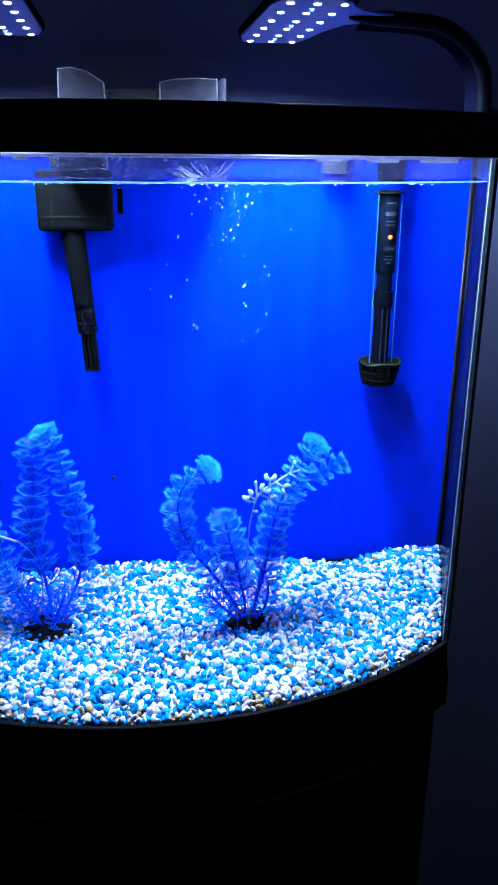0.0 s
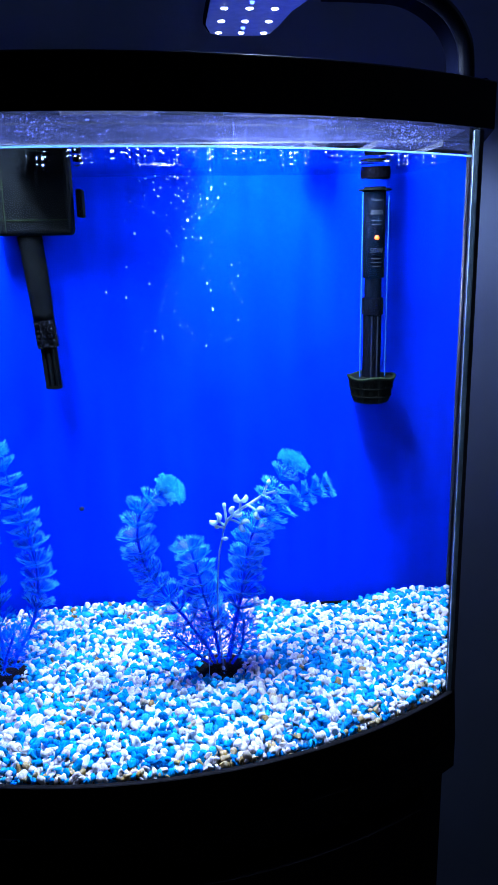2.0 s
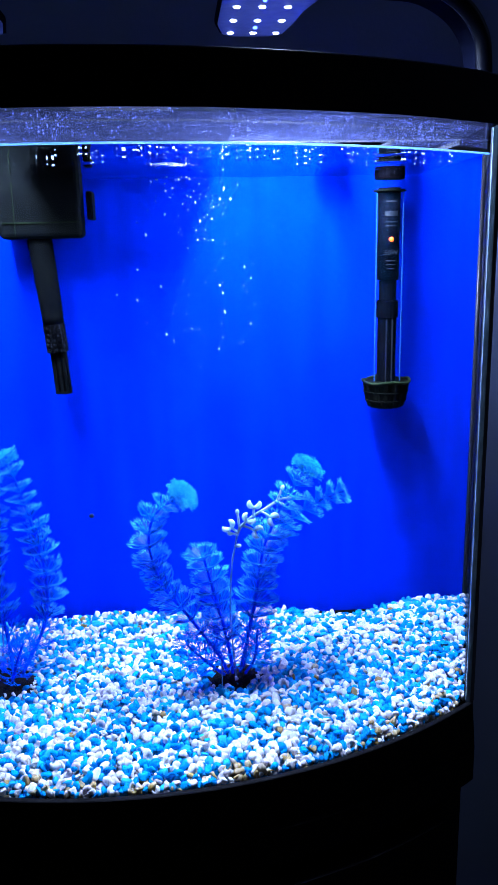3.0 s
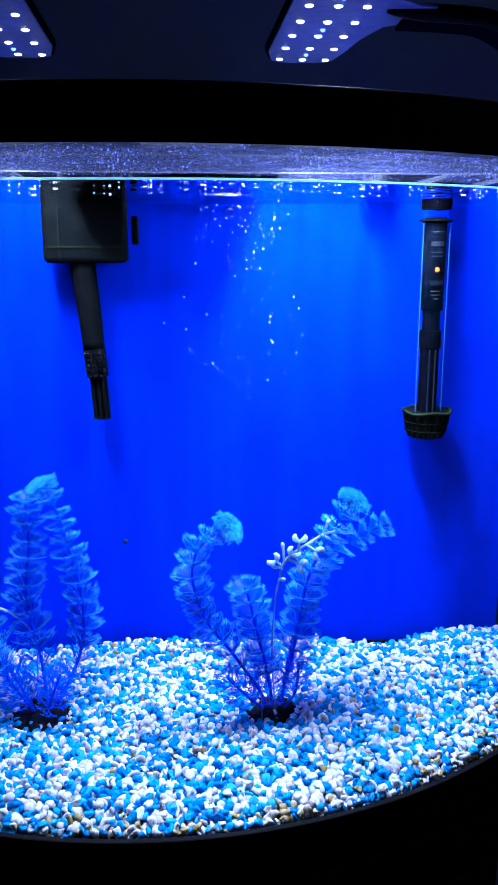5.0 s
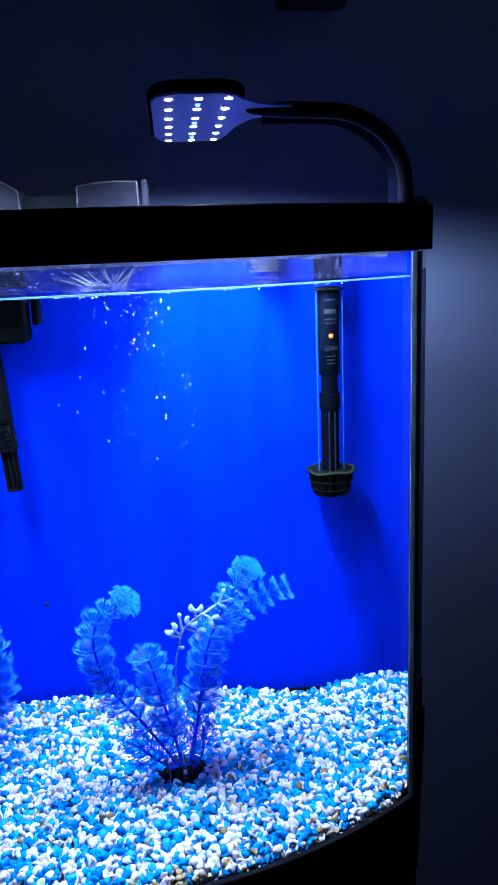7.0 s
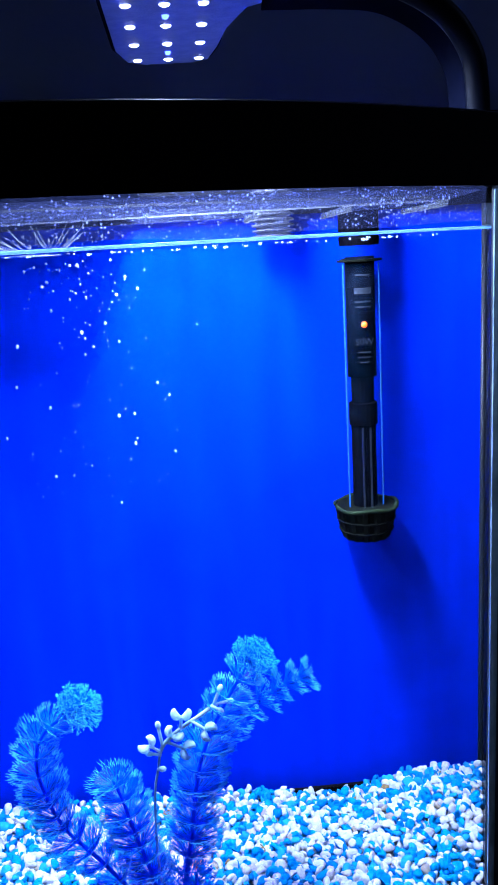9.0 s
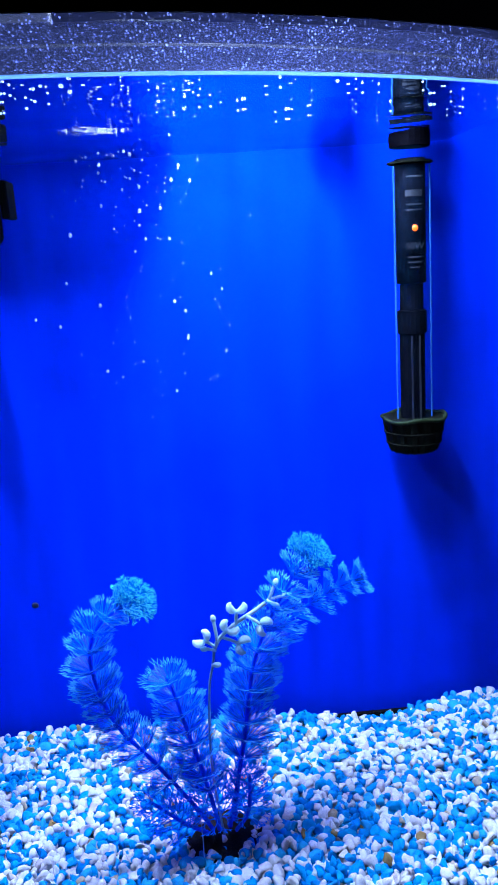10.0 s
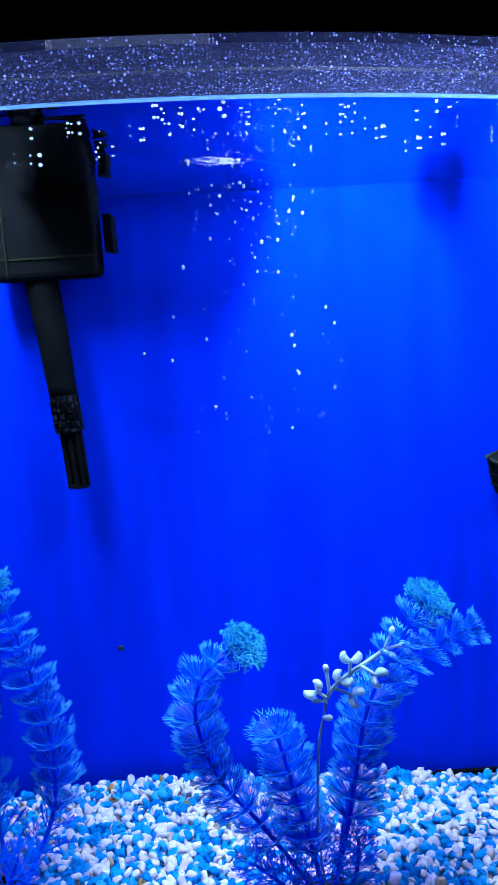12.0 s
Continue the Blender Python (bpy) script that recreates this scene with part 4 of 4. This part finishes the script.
build_frond(plant, A0, [(0.067, -0.256, 0.802), (0.060, -0.264, 0.822), (0.040, Y - .004, 0.854), (0.0235, Y - .006, 0.878), (0.0155, Y - .006, 0.899), (0.0130, Y - .007, 0.919), (0.0195, Y - .009, 0.938), (0.0400, -0.272, 0.952)], 1, 0.95, 1.0, step=0.0074, face=(0.62, -0.42, 0.66), needles=0.20)
build_frond(plant, A0, [(0.0705, -0.256, 0.802), (0.0690, -0.263, 0.820), (0.0645, -0.265, 0.845), (0.0585, -0.266, 0.870), (0.0535, -0.266, 0.892), (0.0500, -0.267, 0.904)], 2, 1.02, 0.0, step=0.0086, needles=0.26)
build_frond(plant, A0, [(0.0765, -0.255, 0.802), (0.0810, Y, 0.828), (0.0870, Y, 0.856), (0.0915, Y, 0.884), (0.0960, Y, 0.906), (0.1045, Y, 0.927), (0.1165, Y, 0.948), (0.1290, -0.261, 0.965)], 3, 0.98, 1.0, step=0.0086, face=(0.44, -0.34, 0.82))
build_frond(plant, A0, [(0.0790, -0.250, 0.802), (0.0880, -0.246, 0.850), (0.1040, -0.241, 0.899), (0.1200, -0.239, 0.918), (0.1420, -0.238, 0.931), (0.1580, -0.237, 0.937)], 4, 0.92, 0.0, step=0.0082, start=0.40)
build_frond(plant, A0, [(0.0640, -0.258, 0.802), (0.0520, -0.268, 0.818), (0.0370, -0.276, 0.838)], 5, 0.95, 0.0, step=0.0070, needles=1.1, start=0.35)
build_frond(plant, A0, [(0.0800, -0.258, 0.802), (0.0870, -0.267, 0.820), (0.0890, -0.270, 0.844)], 7, 0.90, 0.0, step=0.0075, needles=1.1, start=0.35)
build_sprig(plant, A0, [(0.0730, -0.262, 0.803), (0.0695, -0.268, 0.850), (0.0712, -0.270, 0.894), (0.0742, -0.270, 0.910), (0.0772, -0.270, 0.9225), (0.0870, -0.269, 0.9312), (0.0970, -0.267, 0.9362), (0.1052, -0.266, 0.9412)],
            [((0.1052, -0.266, 0.9412), (0.1090, -0.266, 0.9505), "bud"), ((0.1052, -0.266, 0.9412), (0.1135, -0.267, 0.9432), "bud"), ((0.1040, -0.266, 0.9405), (0.1083, -0.268, 0.9390), "bud"),
             ((0.0875, -0.269, 0.9315), (0.0882, -0.270, 0.9385), "petal"), ((0.0930, -0.268, 0.9345), (0.1000, -0.270, 0.9300), "petal"), ((0.0800, -0.270, 0.9250), (0.0885, -0.271, 0.9210), "petal"),
             ((0.0775, -0.270, 0.9235), (0.0762, -0.271, 0.9360), "bud"), ((0.0790, -0.270, 0.9245), (0.0828, -0.271, 0.9290), "petal"), ((0.0765, -0.270, 0.9195), (0.0712, -0.271, 0.9245), "petal"),
             ((0.0762, -0.270, 0.9180), (0.0705, -0.271, 0.9200), "bud"), ((0.0742, -0.270, 0.9100), (0.0765, -0.271, 0.9105), "bud")], 1)

bm = bmesh.new()
sweep(bm, spline([(-0.010, -0.0200, -0.002), (-0.0098, -0.0195, 0.010), (-0.0102, -0.0185, 0.022)], 6), 0.0003, 5)
part("filament", bm, SPRIG, plant, "thin pale plastic thread at the base")

L0 = (-0.1010, -0.2430, 0.8000)
plant = thing("plastic_plant", L0, "tall blue feathery plastic plant with cyan tips, below the filter", "plant", "plastic plants")
build_base(plant, L0, 0.0235, 2)
YL = -0.224
build_frond(plant, L0, [(-0.0960, -0.240, 0.802), (-0.1030, YL, 0.836), (-0.1100, YL, 0.869), (-0.1100, YL, 0.896), (-0.1060, YL, 0.927), (-0.1060, YL, 0.956)], 11, 1.05, 0.0, step=0.0098)
build_frond(plant, L0, [(-0.0900, -0.238, 0.802), (-0.0740, -0.226, 0.833), (-0.0698, -0.222, 0.857), (-0.0700, -0.222, 0.880), (-0.0750, -0.220, 0.908), (-0.0830, -0.218, 0.939), (-0.0900, -0.216, 0.959), (-0.0965, -0.214, 0.968)], 12, 1.0, 1.0, step=0.0098, face=(-0.32, -0.28, 0.90))
build_frond(plant, L0, [(-0.1060, -0.246, 0.802), (-0.1200, -0.252, 0.830), (-0.1320, -0.252, 0.856)], 13, 1.05, 0.0, needles=0.6)
build_frond(plant, L0, [(-0.1080, -0.240, 0.802), (-0.1330, -0.230, 0.850), (-0.1500, -0.226, 0.905), (-0.1520, -0.226, 0.945), (-0.1480, -0.228, 0.956)], 14, 0.95, 0.95, face=(0.1, -0.25, 0.95))
build_frond(plant, L0, [(-0.0960, -0.248, 0.802), (-0.0900, -0.255, 0.820), (-0.0830, -0.258, 0.838)], 15, 0.95, 0.0, step=0.0075, needles=1.1)
build_sprig(plant, L0, [(-0.1060, -0.230, 0.803), (-0.1070, -0.219, 0.845), (-0.1190, -0.236, 0.876), (-0.1370, -0.255, 0.896), (-0.1400, -0.255, 0.908)],
            [((-0.1400, -0.255, 0.906), (-0.1390, -0.256, 0.9140), "bud"), ((-0.1380, -0.255, 0.899), (-0.1430, -0.256, 0.9020), "petal")], 2)


# ---- gravel ----
def pebbles(places, rng):
    """Many small worn stones in one mesh."""
    bm = bmesh.new()
    bmesh.ops.create_icosphere(bm, subdivisions=2, radius=1.0)
    base = np.array([v.co[:] for v in bm.verts])
    tri = np.array([[v.index for v in f.verts] for f in bm.faces])
    bm.free()
    n, k = len(places), len(base)
    cos = np.empty((n, k, 3))
    for i, (x, y, z, r) in enumerate(places):
        q = rng.normal(size=4)
        q /= np.linalg.norm(q)
        w, a, b, c = q
        rot = np.array([[1 - 2 * (b * b + c * c), 2 * (a * b - c * w), 2 * (a * c + b * w)], [2 * (a * b + c * w), 1 - 2 * (a * a + c * c), 2 * (b * c - a * w)], [2 * (a * c - b * w), 2 * (b * c + a * w), 1 - 2 * (a * a + b * b)]])
        dirs = rng.normal(size=(7, 3))
        dirs /= np.linalg.norm(dirs, axis=1)[:, None]
        flat = np.clip(base @ dirs.T - rng.uniform(0.42, 0.78, size=7), 0, None)
        shape = base - 0.95 * (flat[:, :, None] * dirs[None]).sum(1)
        shape = shape * (r * np.array([rng.uniform(0.98, 1.28), rng.uniform(0.90, 1.1), rng.uniform(0.70, 0.92)]))
        cos[i] = shape @ rot.T + (x, y, z)
    faces = (tri[None] + (np.arange(n) * k)[:, None, None]).reshape(-1, 3)
    me = bpy.data.meshes.new("gravel")
    me.vertices.add(n * k)
    me.vertices.foreach_set("co", cos.reshape(-1))
    me.loops.add(faces.size)
    me.loops.foreach_set("vertex_index", faces.reshape(-1).astype(np.int32))
    me.polygons.add(len(faces))
    me.polygons.foreach_set("loop_start", np.arange(0, faces.size, 3, dtype=np.int32))
    me.polygons.foreach_set("use_smooth", np.ones(len(faces), dtype=bool))
    me.update()
    me.validate()
    return me


def inside(x, y, m):
    if math.hypot(x, y - BOW_Y) > BOW - 0.0052 - m or y > BACK_Y - m:
        return False
    fx, fy = bow(0)[-1]
    u = (y - fy) / (BACK_Y - fy)
    return abs(x) < fx + (SIDE_X - fx) * u - 0.0012 - 0.6 * m


rng = np.random.default_rng(7)
spots = []
STEP = 0.0048
for layer in range(2):
    for i in range(-65, 66):
        for j in range(0, 60):
            x = (i + 0.5 * (j % 2) + rng.uniform(-.38, .38)) * STEP
            y = -0.374 + (j + rng.uniform(-.38, .38)) * STEP * 0.9
            r = float(np.clip(rng.normal(0.0035, 0.0005), 0.0024, 0.0048))
            if not inside(x, y, r * 0.9):
                continue
            if math.hypot(x - A0[0], y - A0[1]) < 0.0172 and rng.uniform() < 0.95 or math.hypot(x - L0[0], y - L0[1]) < 0.0190 and rng.uniform() < 0.95:
                continue
            spots.append((x, y, gravel_height(x, y) - 0.0012 - layer * 0.0027 + rng.uniform(-.0014, .0014), r))
for lay in range(9):
    zz = 0.7745 + 0.0044 * lay
    for k in range(150):
        a = -SWING * 0.985 + 2 * SWING * 0.985 * (k + 0.5 * (lay % 2) + rng.uniform(-.3, .3)) / 150
        r = float(np.clip(rng.normal(0.0027, 0.0004), 0.0018, 0.0036))
        rad = BOW - 0.0056 - r * 0.85 - rng.uniform(0, 0.0008)
        x, y = rad * math.sin(a), BOW_Y - rad * math.cos(a)
        if zz < gravel_height(x, y) + 0.001 and inside(x, y, r * 0.5):
            spots.append((x, y, zz + rng.uniform(-.001, .001), r))
ochre = [q for q in spots if math.hypot(q[0], q[1] - BOW_Y) > BOW - 0.018 and rng.uniform() < 0.20 * (0.35 + noise.noise(Vector((q[0] * 25, 2, 7))) + 0.4)]
spots = [q for q in spots if q not in set(ochre)]
me = pebbles(spots, rng)
me.materials.append(GRAVEL)
tagged(new("gravel", me), "white and blue aquarium gravel with a few ochre stones", "gravel", kind="stuff")
me = pebbles(ochre, rng)
me.materials.append(OCHRE)
tagged(new("ochre_gravel", me), "ochre stones among the gravel along the front glass", "gravel", kind="stuff")
bm = bmesh.new()
cells = {}
for i in range(61):
    for j in range(31):
        x = -0.292 + 0.584 * i / 60
        y = -0.3685 + (BACK_Y - 0.001 + 0.3685) * j / 30
        if inside(x, y, 0.004):
            cells[i, j] = bm.verts.new((x, y, gravel_height(x, y) - 0.007))
for (i, j) in list(cells):
    q = [(i, j), (i + 1, j), (i + 1, j + 1), (i, j + 1)]
    if all(c in cells for c in q):
        bm.faces.new([cells[c] for c in q])
tagged(finish("gravel_bed", bm, BED, smooth=True), "packed lower gravel on the tank floor", "gravel", kind="stuff")


# ---- bubbles and splash ----
def droplets(name, places, material, label, kind="stuff"):
    bm = bmesh.new()
    for x, y, z, r, tall in places:
        bmesh.ops.create_icosphere(bm, subdivisions=2, radius=r, matrix=Matrix.Translation((x, y, z)) @ Matrix.Diagonal((1, 1, tall, 1)))
    ob = finish(name, bm, material, smooth=True)
    ob.visible_shadow = False
    return tagged(ob, label, "bubbles", kind=kind)


rng = random.Random(5)
spots = []
for k in range(95):
    a = rng.uniform(-0.30, 0.66)
    rad = BOW - 0.0075 - rng.random() ** 1.5 * 0.09
    r = rng.choice((0.0003, 0.0004, 0.0005, 0.0006, 0.0008)) * rng.uniform(0.7, 1.1)
    spots.append((rad * math.sin(a), BOW_Y - rad * math.cos(a), Z_WATER - 0.0012 - r, r, 0.85))
    if rng.random() < 0.3:
        spots.append((rad * math.sin(a) + r * 1.9, BOW_Y - rad * math.cos(a), Z_WATER - 0.0012 - r, r * 0.8, 0.85))
for k in range(140):
    depth = rng.random() ** 1.7
    x = 0.052 + rng.gauss(0, 0.018 + 0.012 * depth)
    y = -0.215 + rng.gauss(0, 0.018)
    r = rng.choice((0.0003, 0.0003, 0.0004, 0.0007)) * rng.uniform(0.8, 1.2)
    spots.append((x, y, Z_WATER - 0.004 - 0.13 * depth, r, rng.uniform(0.9, 1.5)))
droplets("air_bubbles", spots, BUBBLE, "small air bubbles under the water surface near the filter outlet")

rng = random.Random(9)
bm = bmesh.new()
for k in range(24):
    side = -1 if k % 3 else 1
    p0 = Vector((0.043 + rng.gauss(0, 0.004), -0.246 + rng.gauss(0, 0.004), Z_WATER - 0.0005))
    p2 = p0 + Vector((side * rng.uniform(0.008, 0.038 if side < 0 else 0.026), rng.gauss(0, 0.005), rng.uniform(0.006, 0.014)))
    p1 = (p0 + p2) / 2 + Vector((0, 0, -0.0022))
    sweep(bm, spline([p0, p1, p2], 8), lambda u: 0.00022 + 0.00014 * math.sin(9 * u + 2), 5)
for k in range(110):
    x, u = 0.043 + rng.gauss(0, 0.011), rng.random() ** 2
    bmesh.ops.create_icosphere(bm, subdivisions=1, radius=rng.uniform(0.0002, 0.0006), matrix=Matrix.Translation((x, -0.246 + rng.gauss(0, 0.004), Z_WATER + 0.013 * u * (0.4 + abs(x - 0.043) * 40))) @ Matrix.Diagonal((0.8, 0.8, rng.uniform(0.8, 2.6), 1)))
ob = finish("splash", bm, FOAM, smooth=True)
ob.visible_shadow = False
tagged(ob, "white splash where filtered water falls back in", "splash", kind="stuff")

# black device high on the wall, of which only the lower end shows
bm = bmesh.new()
box(bm, (0.199, -0.01, 1.413), (0.268, RY1 - 0.0005, 1.57), 0.006, 3)
tagged(finish("wall_mounted_box", bm, BLACK_PLASTIC), "black box fixed to the wall above the aquarium", "box")
